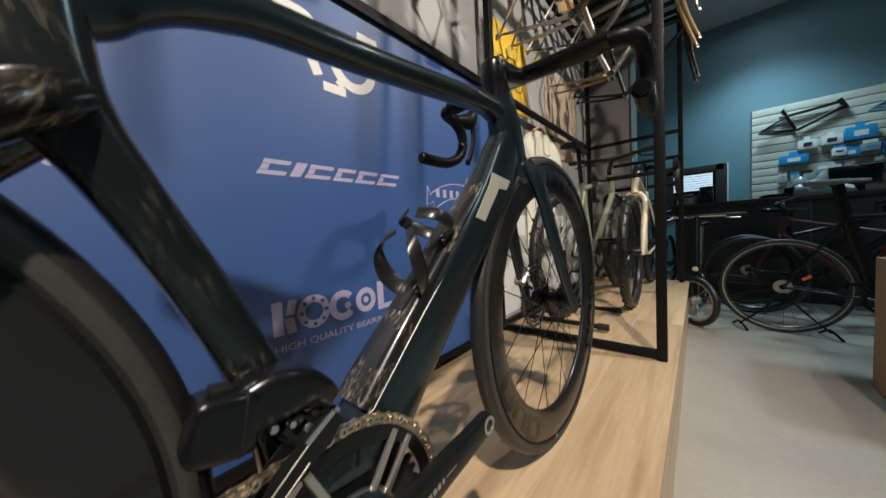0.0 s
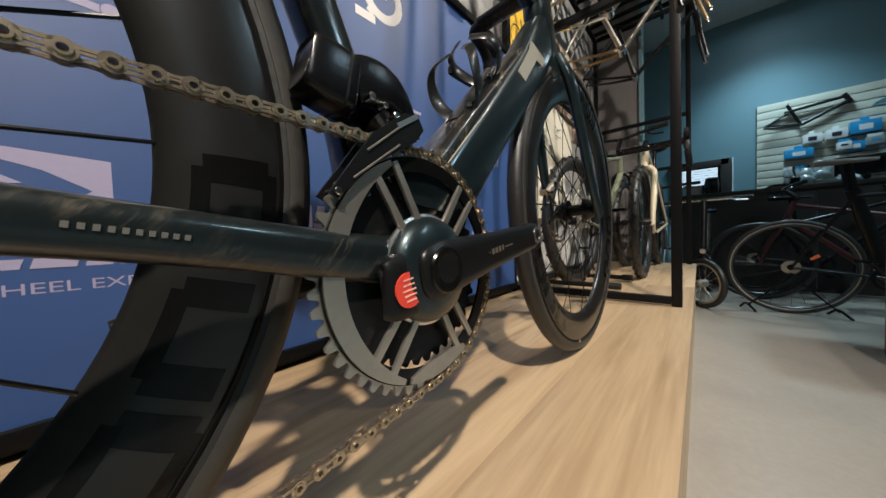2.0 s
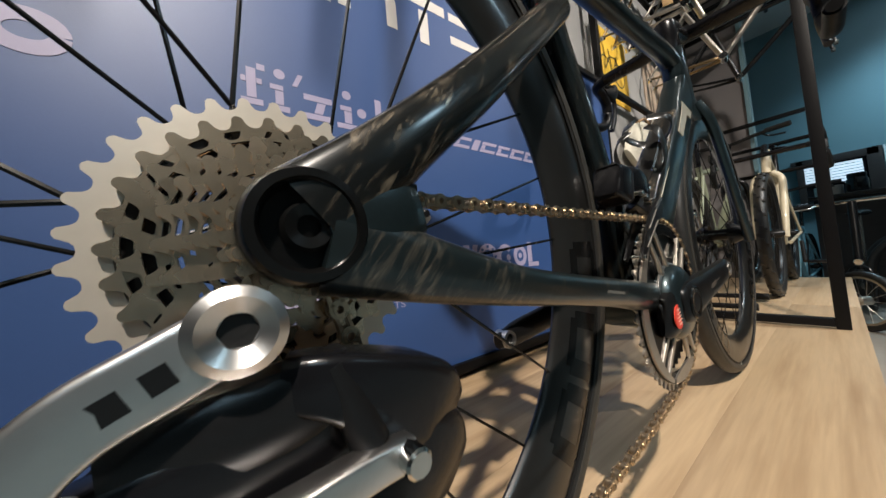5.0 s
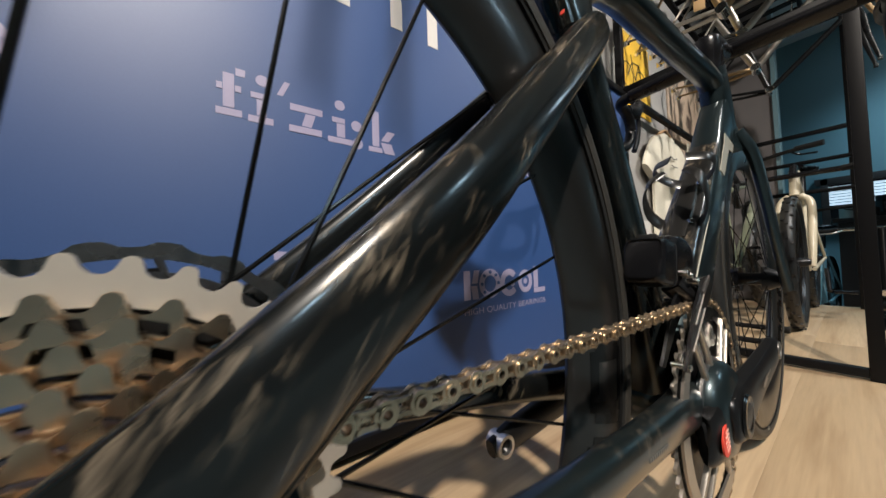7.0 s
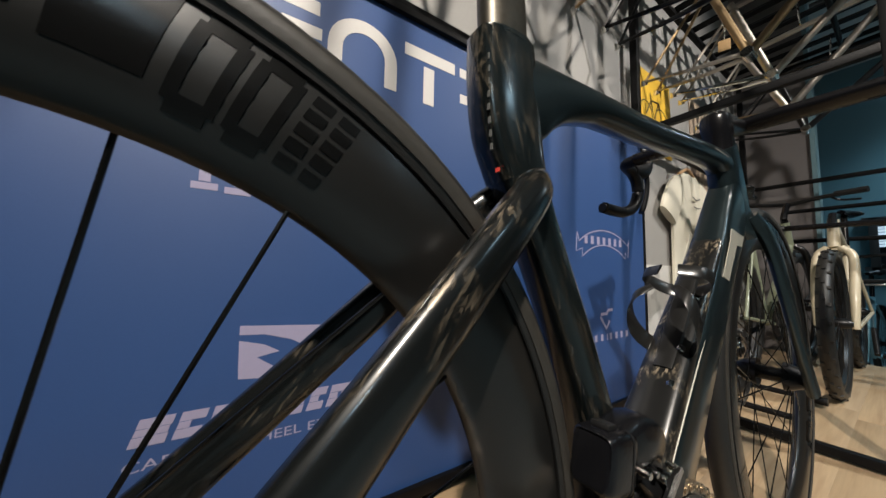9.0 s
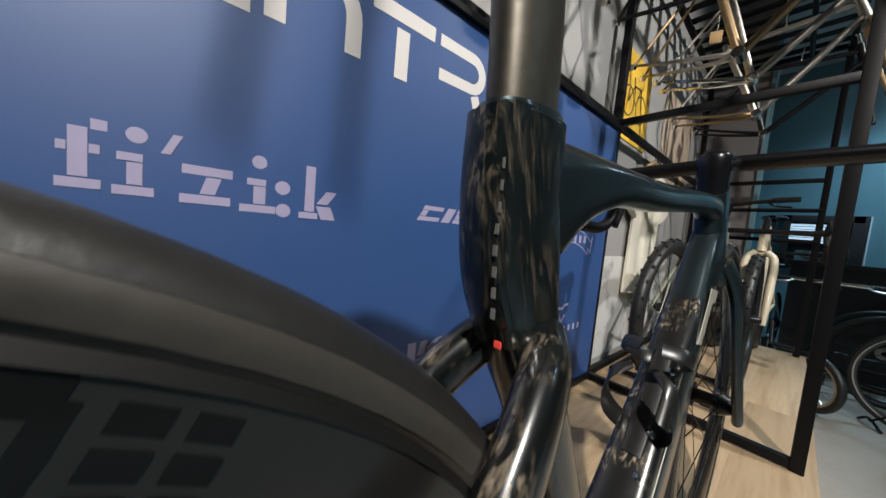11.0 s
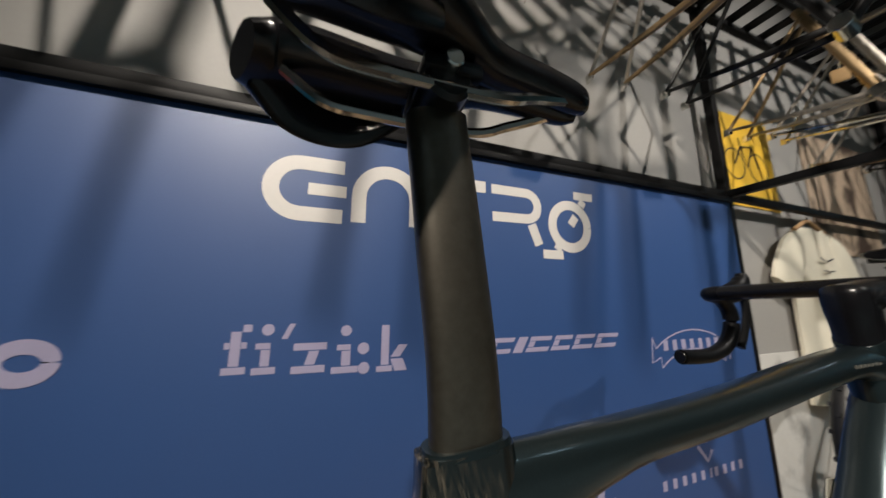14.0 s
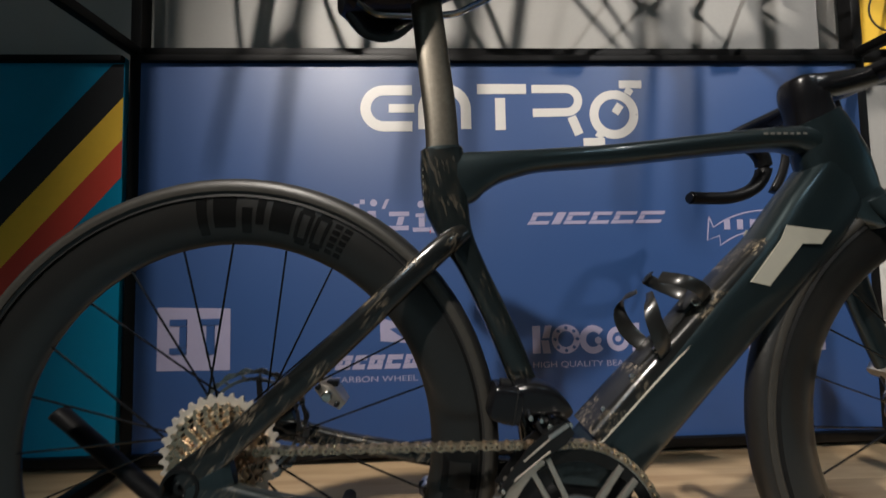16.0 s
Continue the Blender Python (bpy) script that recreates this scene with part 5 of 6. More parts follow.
# ---- parked bicycles ----
def parked(label, m, paint, fork_paint, R=0.335, tyre_r=0.02, wb=1.0, knob=False, flat_bar=False, seat=0.96, fat_fork=False, bar_z=0.98, group="", rim_mat=None, name="bicycle", aero=False, sad_mat=None):
    b = thing(name, label, "bicycle", m, group)
    for n, x in (("rear_wheel", 0.0), ("front_wheel", wb)):
        w = part(n, lathe(B(), [(0.012, -0.05), (0.024, -0.03), (0.02, 0), (0.024, 0.03), (0.012, 0.05)], 16), M_dark_alloy, b, m=pose(x, 0, R))
        prof = [(R - tyre_r + tyre_r * math.sin(radians(a)), tyre_r * math.cos(radians(a))) for a in range(-60, 241, 25)]
        part("tyre", lathe(B(), prof, 64), M_tyre, w)
        part("rim", lathe(B(), [(R - 2 * tyre_r + 0.006, 0.012), (R - 2 * tyre_r - 0.012, 0.011), (R - 2 * tyre_r - 0.018, 0), (R - 2 * tyre_r - 0.012, -0.011), (R - 2 * tyre_r + 0.006, -0.012)], 64), rim_mat or M_dark_alloy, w)
        if aero:
            for s in (-1, 1):
                part("brake_track", lathe(B(), [(R - 2 * tyre_r + 0.004, s * 0.0122), (R - 2 * tyre_r - 0.002, s * 0.0126), (R - 2 * tyre_r - 0.002, s * 0.0110), (R - 2 * tyre_r + 0.004, s * 0.0110)], 64), M_alloy, w)
        if knob:
            mesh = None
            for i in range(84):
                a = 360 / 84 * i
                y = (-0.019, 0.0, 0.019)[i % 3] * tyre_r / 0.03
                tilt = y / tyre_r
                r = R - tyre_r + tyre_r * math.cos(math.asin(max(-1, min(1, tilt))))
                ob = part("knob", mesh or box(B(), (0, 0, 0), (0.013, 0.011, 0.008)), M_tyre, w, m=Matrix.Rotation(radians(a), 4, "Y") @ pose(0, y, r + 0.001))
                mesh = ob.data
        mesh = None
        for i in range(20):
            sd = 1 if i % 2 else -1
            ob = part("spoke", mesh or rod(B(), (0.02, 0.0, 0), (R - 2 * tyre_r - 0.014, 0.0, 0), 0.0012, n=5), M_dark_alloy, w, m=Matrix.Rotation(2 * math.pi * i / 20, 4, "Y") @ pose(0, sd * 0.012, 0.01 * sd, 0, 0, -sd * 2))
            mesh = ob.data
    bb = (wb * 0.415, 0, R - 0.06)
    st = (wb * 0.27, 0, seat - 0.20)
    hb, ht = (wb - 0.16, 0, R * 2 + 0.02), (wb - 0.205, 0, R * 2 + 0.16)
    deep = (0.018, 0.034, 0.036) if aero else (0.016, 0.016, 0.021)
    part("seat_tube", loft(B(), [(*bb, 0.017, deep[1]), (*st, 0.015, deep[1])], 14, (0, 1, 0), 2.3, 1), paint, b)
    part("down_tube", loft(B(), [(*bb, 0.021, deep[2]), (*hb, 0.020, deep[2])], 14, (0, 1, 0), 2.3, 1), paint, b)
    part("top_tube", loft(B(), [(st[0] + 0.01, 0, st[2] - 0.04, 0.016, deep[0]), (ht[0], 0, ht[2] - 0.03, 0.017, deep[0])], 14, (0, 1, 0), 2.3, 1), paint, b)
    if aero:
        part("stay_accent", loft(B(), [(0.085, -0.066, R + 0.060, 0.006, 0.010), (0.125, -0.060, R + 0.088, 0.006, 0.010)], 8, (0, 1, 0), 2.3, 1), M_accent, b, "orange stripe")
    part("head_tube", rod(B(), hb, ht, 0.021), paint, b)
    for s in (-1, 1):
        part("chain_stay", rod(B(), (bb[0], s * 0.03, bb[2]), (0, s * 0.06, R), 0.010, 0.008), paint, b)
        part("seat_stay", rod(B(), (st[0], s * 0.015, st[2] - 0.06), (0, s * 0.06, R), 0.009, 0.007), paint, b)
        w = 0.016 if fat_fork else 0.011
        part("fork_blade", loft(B(), [(hb[0] + 0.005, s * 0.02, hb[2], w, w), (hb[0] + 0.02, s * (tyre_r + 0.03), hb[2] - 0.05, w, w), (wb - 0.05, s * (tyre_r + 0.032), R + 0.14, w, w), (wb, s * (tyre_r + 0.030), R - 0.02, w * 0.7, w * 0.8)], 10, (0, 1, 0)), fork_paint, b)
        part("crank_arm", rod(B(), (bb[0], s * 0.075, bb[2]), (bb[0] + s * 0.12, s * 0.085, bb[2] - s * 0.12), 0.010), M_dark_alloy, b)
        part("pedal", box(B(), (bb[0] + s * 0.12, s * 0.14, bb[2] - s * 0.12), (0.08, 0.08, 0.016), 0.004), M_plastic, b)
    part("chainring", annulus(B(), [(bb[0] + x, bb[2] + z) for x, z in toothed(0.085, 40, 0.006)], [(bb[0] + x, bb[2] + z) for x, z in around(0.062, 240)], -0.05, -0.046), M_dark_alloy, b)
    part("sprocket", annulus(B(), [(x, R + z) for x, z in toothed(0.05, 24, 0.006)], [(x, R + z) for x, z in around(0.02, 144)], -0.045, -0.03), M_grey_alloy, b)
    part("seatpost", loft(B(), [(*st, 0.0135, deep[1] * 0.85), (st[0] - 0.03, 0, seat - 0.02, 0.0135, deep[1] * 0.85)], 12, (0, 1, 0), 2.2, 1), M_plastic, b)
    x = st[0] - 0.03
    part("saddle", loft(B(), [(x - 0.14, 0, seat, 0.05, 0.018), (x - 0.11, 0, seat + 0.004, 0.07, 0.022), (x - 0.04, 0, seat, 0.055, 0.02), (x + 0.05, 0, seat - 0.003, 0.025, 0.016), (x + 0.13, 0, seat - 0.008, 0.015, 0.011)], 12, (0, 1, 0)), sad_mat or M_plastic, b)
    tx, tz = ht[0] - 0.03, bar_z
    part("stem", bent(B(), [ht, (ht[0] - 0.012, 0, ht[2] + 0.03), (ht[0] + 0.06, 0, tz)], 0.016), M_plastic, b)
    if flat_bar:
        part("handlebar", bent(B(), [(ht[0] - 0.0, -0.30, tz + 0.02), (ht[0] + 0.04, -0.14, tz + 0.015), (ht[0] + 0.06, 0, tz), (ht[0] + 0.04, 0.14, tz + 0.015), (ht[0] - 0.0, 0.30, tz + 0.02)], 0.012), M_dark_alloy, b)
        for s in (-1, 1):
            part("grip", bent(B(), [(ht[0] - 0.0, s * 0.30, tz + 0.02), (ht[0] + 0.02, s * 0.19, tz + 0.019)], 0.0165), M_rubber, b)
            part("brake_lever", bent(B(), [(ht[0] + 0.03, s * 0.17, tz + 0.01), (ht[0] + 0.06, s * 0.20, tz - 0.01), (ht[0] + 0.05, s * 0.27, tz - 0.02)], 0.006), M_dark_alloy, b)
    else:
        part("handlebar", bent(B(), [(ht[0] + 0.06, -0.17, tz), (ht[0] + 0.06, 0, tz), (ht[0] + 0.06, 0.17, tz)], 0.014), M_plastic, b)
        for s in (-1, 1):
            part("drop", bent(B(), [(ht[0] + 0.06, s * 0.16, tz), (ht[0] + 0.09, s * 0.21, tz), (ht[0] + 0.14, s * 0.21, tz - 0.02), (ht[0] + 0.15, s * 0.215, tz - 0.08), (ht[0] + 0.10, s * 0.22, tz - 0.13), (ht[0] + 0.03, s * 0.22, tz - 0.13)], 0.0155), M_rubber, b)
            part("brake_hood", loft(B(), [(ht[0] + 0.11, s * 0.21, tz, 0.016, 0.018), (ht[0] + 0.17, s * 0.21, tz + 0.02, 0.015, 0.02), (ht[0] + 0.185, s * 0.21, tz + 0.05, 0.009, 0.01)], 10, (0, 1, 0)), M_rubber, b)
    return b


parked("sage green mountain bicycle with knobbly tyres by the wall", pose(1.98, 0.31, 0, 0, 0, -5), M_sage, M_black_bike, 0.355, 0.029, 1.04, True, True, 0.97, True, 0.99)
parked("cream gravel bicycle with a cream fork and black tyres", pose(3.30, 0.04, 0, 0, 0, 180), M_cream, M_cream, 0.335, 0.024, 0.94, True, False, 0.93, True, 0.80)
parked("black road bicycle with silver rims on a small floor stand", pose(3.5, -0.72, FLOOR, 0, 0, -90), M_black_bike, M_black_bike, 0.342, 0.015, 1.0, False, False, 1.06, False, 1.0, rim_mat=M_grey_rim, aero=True, sad_mat=M_saddle_grey)
parked("dark red bicycle standing in front of the counter", pose(4.02, -1.62, FLOOR, 0, 0, 90), M_red_bike, M_red_bike, 0.34, 0.02, 1.0, False, True, 0.92, False, 0.95)
parked("pale blue bicycle standing beyond the rack", pose(4.75, 0.0, FLOOR, 0, 0, 175), M_blue_bike, M_blue_bike, 0.34, 0.02, 1.0, False, True, 0.95, False, 1.06)
parked("black city bicycle with a black saddle before the counter", pose(4.40, -0.62, FLOOR, 0, 0, -88), M_black_bike, M_black_bike, 0.34, 0.02, 1.0, False, True, 0.90, False, 0.98)
ws = thing("wheel_stand", "folded black wire stand under the road bicycle wheel", "bike stand", pose(3.5, -0.72, FLOOR))
for y in (-0.22, 0.22):
    part("foot", bent(B(), [(-0.09, y - 0.04, 0.008), (0.0, y, 0.05), (0.07, y + 0.03, 0.008)], 0.008), M_steel, ws)
    part("arm", bent(B(), [(-0.03, y, 0.04), (-0.05, y * 0.5, 0.16), (-0.055, 0.0, 0.30)], 0.006), M_steel, ws)

# folding bicycle with small wheels
fold = thing("folding_bicycle", "black folding bicycle with small wheels and a tall silver handlebar", "folding bicycle", pose(4.25, -0.30, FLOOR, 0, 0, 176))
for n, x in (("rear_wheel", 0.0), ("front_wheel", 0.85)):
    w = part(n, lathe(B(), [(0.010, -0.045), (0.03, -0.03), (0.03, 0.03), (0.010, 0.045)], 16), M_grey_alloy, fold, m=pose(x, 0, 0.20, 0, 0, 48 if x else 0))
    part("tyre", lathe(B(), [(0.18 + 0.02 * math.sin(radians(a)), 0.022 * math.cos(radians(a))) for a in range(-60, 241, 25)], 40), M_tyre, w)
    part("rim", lathe(B(), [(0.165, 0.013), (0.150, 0.012), (0.150, -0.012), (0.165, -0.013)], 40), M_grey_alloy, w)
    for i in range(14):
        part("spoke", rod(B(), (0.02, 0.012 * (1 if i % 2 else -1), 0), (0.152, 0, 0), 0.0014, n=5), M_alloy, w, m=Matrix.Rotation(2 * math.pi * i / 14, 4, "Y"))
part("main_tube", bent(B(), [(0.10, 0, 0.30), (0.35, 0, 0.33), (0.66, 0, 0.46)], 0.024), M_black_bike, fold)
part("steering_post", rod(B(), (0.76, 0, 0.40), (0.67, 0, 0.88), 0.022), M_black_bike, fold)
for s in (-1, 1):
    part("fork_blade", bent(B(), [(0.765, s * 0.01, 0.43), (0.79, s * 0.045, 0.38), (0.85, s * 0.048, 0.20)], 0.010), M_black_bike, fold)
    part("rear_stay", rod(B(), (0.18, s * 0.02, 0.32), (0, s * 0.055, 0.20), 0.009), M_black_bike, fold)
    part("grip", rod(B(), (0.665, s * 0.17, 0.885), (0.66, s * 0.29, 0.88), 0.016), M_rubber, fold)
    part("brake_lever", bent(B(), [(0.68, s * 0.16, 0.88), (0.72, s * 0.19, 0.865), (0.715, s * 0.26, 0.86)], 0.006), M_alloy, fold)
part("handlebar", rod(B(), (0.668, -0.18, 0.885), (0.668, 0.18, 0.885), 0.013), M_chrome, fold)
part("front_lamp", disc(B(), 0.022, -0.02, 0.02, 18, (0, 0, 0), 0.004), M_chrome, fold, m=pose(0.82, 0, 0.46, 0, 0, 90))
part("seatpost", rod(B(), (0.20, 0, 0.30), (0.14, 0, 0.80), 0.016), M_chrome, fold)
part("saddle", loft(B(), [(0.03, 0, 0.81, 0.06, 0.02), (0.10, 0, 0.815, 0.065, 0.024), (0.18, 0, 0.81, 0.03, 0.02), (0.26, 0, 0.80, 0.015, 0.012)], 12, (0, 1, 0)), M_plastic, fold)

# floor stand with rubber tips on the platform
fs = thing("floor_stand", "low black steel floor stand with rubber-tipped bars", "bike stand")
for x in (1.80, 2.13):
    part("bar", rod(B(), (x, 0.10, 0.026), (x, 0.46, 0.026), 0.012), M_steel, fs)
    part("rubber_tip", rod(B(), (x, 0.055, 0.026), (x, 0.105, 0.026), 0.0165), M_rubber, fs)
part("rail", rod(B(), (1.78, 0.45, 0.026), (2.16, 0.45, 0.026), 0.012), M_steel, fs)

# ---- on the white wall ----
yp = thing("yellow_poster", "yellow printed poster with a black bicycle drawing", "poster")
part("sheet", box(B(), (1.915, 0.5565, 1.425), (0.42, 0.003, 0.44)), M_yellow, yp)
for cx in (1.82, 2.0):
    part("drawn_wheel", stroke(B(), arc(cx, 1.40, 0.072, 0, 360, 24), 0.006, 0.5535, 0.5547), M_black_print, yp, flat=True)
for pts in ([(1.82, 1.40), (1.88, 1.49), (1.97, 1.50), (2.0, 1.40)], [(1.88, 1.49), (1.91, 1.395), (1.97, 1.50)], [(1.87, 1.53), (1.89, 1.455)]):
    part("drawn_line", stroke(B(), pts, 0.008, 0.5525, 0.5533), M_black_print, yp, flat=True)
sp = thing("sepia_poster", "large sepia photographic poster with dark blotches", "poster")
part("sheet", box(B(), (2.78, 0.5560, 1.36), (0.72, 0.004, 0.66)), M_photo, sp)
mp = thing("mural_board", "white mural board with black splashed shapes near the floor", "mural")
part("sheet", box(B(), (2.3, 0.5560, 0.31), (1.34, 0.004, 0.56)), M_mural, mp)

shirt = thing("t_shirt", "cream cotton t-shirt on a wooden hanger", "shirt", pose(2.24, 0.525, 0))
bm = B()
rows = []
rs = random.Random(3)
for j in range(25):
    z = 1.13 - j * 0.031
    f = j / 24
    hw = 0.205 + 0.02 * f if j > 2 else (0.085, 0.145, 0.195)[j]
    ring = []
    for i in range(33):
        u = -1 + 2 * i / 32
        fold_depth = 0.010 * math.sin(u * 9 + 0.8 * math.sin(j * 0.3)) * (0.2 + f) + 0.008 * math.sin(u * 17 + j * 0.12) * f
        ring.append(bm.verts.new((u * hw, -0.030 * math.sqrt(max(0, 1 - u * u)) - fold_depth * math.sqrt(max(0, 1 - u * u)), z - 0.02 * (1 - abs(u)) * (j == 0))))
    rows.append(ring)
backs = [[bm.verts.new((v.co.x, 0.012, v.co.z)) for v in ring[:: 32]] for ring in rows]
for a, b in zip(rows, rows[1:]):
    for i in range(32):
        bm.faces.new((a[i], a[i + 1], b[i + 1], b[i]))
for (a0, a1), (b0, b1), ra, rb in zip(backs, backs[1:], rows, rows[1:]):
    bm.faces.new((a0, b0, b1, a1))
    bm.faces.new((a0, ra[0], rb[0], b0))
    bm.faces.new((a1, b1, rb[-1], ra[-1]))
part("body", bm, M_cloth, shirt)
for s in (-1, 1):
    part("sleeve", loft(B(), [(s * 0.12, -0.008, 1.07, 0.018, 0.05), (s * 0.20, -0.010, 1.00, 0.022, 0.085), (s * 0.27, -0.008, 0.90, 0.020, 0.095), (s * 0.295, -0.006, 0.855, 0.018, 0.09)], 14, (0, 1, 0), 2.4), M_cloth, shirt)
part("hanger", bent(B(), [(-0.13, -0.004, 1.115), (-0.05, -0.004, 1.15), (0, -0.004, 1.165), (0.05, -0.004, 1.15), (0.13, -0.004, 1.115)], 0.009), M_hanger, shirt, "pale wooden hanger")
part("hook", bent(B(), [(0, -0.004, 1.165), (0, -0.004, 1.195), (0.016, -0.004, 1.215), (0.0, -0.004, 1.232)], 0.0022), M_chrome, shirt)
part("chest_print", stroke(B(), [(-0.06, 0.985), (-0.01, 0.97), (0.05, 0.985)], 0.006, -0.0425, -0.0415), M_black_print, shirt, flat=True)
part("chest_print", stroke(B(), [(-0.05, 0.93), (0.0, 0.925), (0.045, 0.93)], 0.005, -0.0425, -0.0415), M_black_print, shirt, flat=True)

# ---- counter, slatwall and what stands there ----
counter = thing("counter", "long dark brown laminate shop counter", "counter")
CX0, CX1, CTOP = 4.62, 5.25, 0.665
for i in range(4):
    y = -0.06 - i * 1.0
    part("front_panel", box(B(), (CX0 + 0.01, y - 0.5, (FLOOR + CTOP - 0.04) / 2), (0.02, 0.996, CTOP - 0.04 - FLOOR), 0.002), M_counter, counter)
part("worktop", box(B(), ((CX0 + CX1) / 2 - 0.01, -2.06, CTOP - 0.02), (CX1 - CX0 + 0.04, 4.06, 0.04), 0.004), M_counter, counter)
part("end_panel", box(B(), ((CX0 + CX1) / 2 + 0.01, -0.072, (FLOOR + CTOP - 0.04) / 2), (CX1 - CX0 - 0.02, 0.02, CTOP - 0.04 - FLOOR), 0.002), M_counter, counter)

win = thing("window_1", "small black-framed internal window with pale blinds", "window", kind="structure")
part("glass_back", box(B(), (X1 - 0.012, -0.21, 0.89), (0.02, 0.50, 0.46)), M_screen, win)
for y, z, sy, sz in ((0.03, 0.89, 0.06, 0.62), (-0.49, 0.89, 0.10, 0.62), (-0.21, 1.16, 0.62, 0.08), (-0.21, 0.64, 0.62, 0.06)):
    part("window_frame", box(B(), (X1 - 0.03, y, z), (0.05, sy, sz), 0.004), M_counter, win)
for i in range(7):
    part("blind_slat", box(B(), (X1 - 0.034, -0.20, 1.085 - i * 0.032), (0.012, 0.42, 0.024)), M_day, win)
part("pale_edge", box(B(), (X1 - 0.02, -0.555, 0.89), (0.03, 0.012, 0.62)), M_blind, win)

slats = thing("slatwall", "cream slatwall display panel", "slatwall")
SY0, SY1, SZ0, SZ1 = -0.77, -3.2, 0.70, 1.78
part("backing", box(B(), (X1 - 0.012, (SY0 + SY1) / 2, (SZ0 + SZ1) / 2), (0.02, SY0 - SY1, SZ1 - SZ0)), M_counter, slats)
n = 12
mesh = None
for i in range(n):
    h = (SZ1 - SZ0) / n
    ob = part("slat", mesh or box(B(), (0, 0, 0), (0.018, SY0 - SY1, h - 0.009), 0.002), M_slat, slats, m=pose(X1 - 0.030, (SY0 + SY1) / 2, SZ0 + (i + 0.5) * h))
    mesh = ob.data


def wall_frame(label, y, z, paint, tip):
    f = thing("bare_bicycle", label, "bicycle frame", pose(X1 - 0.085, y, z, 0, tip, -90), group="frames on the slatwall")
    for name, a, b, r in (("top_tube", (0.17, 0, 0.18), (0.62, 0, 0.20), 0.016), ("down_tube", (0.29, 0, 0.0), (0.64, 0, 0.15), 0.019), ("seat_tube", (0.29, 0, 0.0), (0.20, 0, 0.26), 0.016),
                          ("seat_stay", (0.21, 0.02, 0.17), (0.0, 0.05, 0.06), 0.009), ("seat_stay", (0.21, -0.02, 0.17), (0.0, -0.05, 0.06), 0.009),
                          ("chain_stay", (0.29, 0.03, 0.0), (0.0, 0.05, 0.06), 0.010), ("chain_stay", (0.29, -0.03, 0.0), (0.0, -0.05, 0.06), 0.010), ("head_tube", (0.61, 0, 0.23), (0.65, 0, 0.12), 0.021)):
        part(name, rod(B(), a, b, r), paint, f)
    part("peg", rod(B(), (0.20, -0.085, 0.26), (0.20, 0.0, 0.26), 0.006), M_chrome, f)
    return f


wall_frame("matt black bicycle frame hung on the slatwall", -0.83, 1.43, M_black_bike, -4)
wall_frame("pale blue-grey bicycle frame hung on the slatwall", -1.62, 1.47, M_blue_bike, -4)
rs = random.Random(8)
for y, z, w, h, mat, lab in ((-1.20, 1.27, 0.14, 0.10, M_box_white, "white"), (-1.37, 1.28, 0.15, 0.10, M_box_white, "white"), (-1.56, 1.31, 0.20, 0.13, M_box_blue, "blue"), (-1.10, 1.12, 0.22, 0.10, M_box_blue, "blue"),
                             (-1.95, 1.29, 0.18, 0.12, M_box_blue, "blue"), (-1.50, 1.12, 0.12, 0.09, M_box_blue, "blue"), (-1.80, 1.12, 0.22, 0.10, M_box_blue, "blue"), (-2.2, 1.2, 0.2, 0.14, M_box_blue, "blue"), (-2.2, 1.02, 0.2, 0.12, M_box_white, "white")):
    o = thing("parts_box", f"{lab} cardboard parts box hung on the slatwall", "box", pose(X1 - 0.085, y, z), group="boxes on the slatwall")
    part("carton", box(B(), (0, 0, 0), (0.06, w, h), 0.003), mat, o)
    part("label", box(B(), (-0.0315, 0.0, -0.005), (0.001, w * 0.45, h * 0.45)), M_black_print if lab == "white" else M_box_white, o)
    part("hang_tab", box(B(), (0.01, 0, h / 2 + 0.02), (0.004, w * 0.3, 0.04), 0.001), mat, o)
for i in range(14):
    y, z = -1.02 - 0.095 * i, rs.choice((0.90, 0.96, 1.03))
    o = thing("parts_bag", "clear blister bag of small bicycle parts on a peg", "parts bag", pose(X1 - 0.09, y, z, rs.uniform(-6, 6), 0, 0), group="bags on the slatwall")
    part("pouch", loft(B(), [(0, 0, -0.05, 0.012, 0.032), (0, 0, -0.03, 0.018, 0.038), (0, 0, 0.01, 0.014, 0.038), (0, 0, 0.045, 0.004, 0.034)], 10, (1, 0, 0)), M_clear, o)
    part("header_card", box(B(), (0, 0, 0.06), (0.003, 0.07, 0.035)), rs.choice((M_box_blue, M_box_white, M_black_print)), o)
    part("peg", rod(B(), (-0.04, 0, 0.068), (0.06, 0, 0.068), 0.003), M_chrome, o)

for y, w, h, d, mat, lab in ((-0.86, 0.20, 0.035, 0.20, M_plastic, "flat black tray lying"), (-0.98, 0.14, 0.09, 0.16, M_plastic, "black card reader standing"), (-1.15, 0.16, 0.05, 0.2, M_clear, "stack of clear wrapped papers"), (-1.62, 0.12, 0.08, 0.12, M_plastic, "small black box standing"), (-1.9, 0.24, 0.10, 0.2, M_rubber, "dark carton standing")):
    o = thing("counter_item", lab + " on the counter", "counter item", pose(4.85, y, CTOP))
    part("body", box(B(), (0, 0, h / 2), (d, w, h), 0.006), mat, o)
    part("top_strip", box(B(), (0, 0, h + 0.003), (d * 0.7, w * 0.7, 0.006), 0.001), M_dark_alloy, o)
rs = random.Random(21)
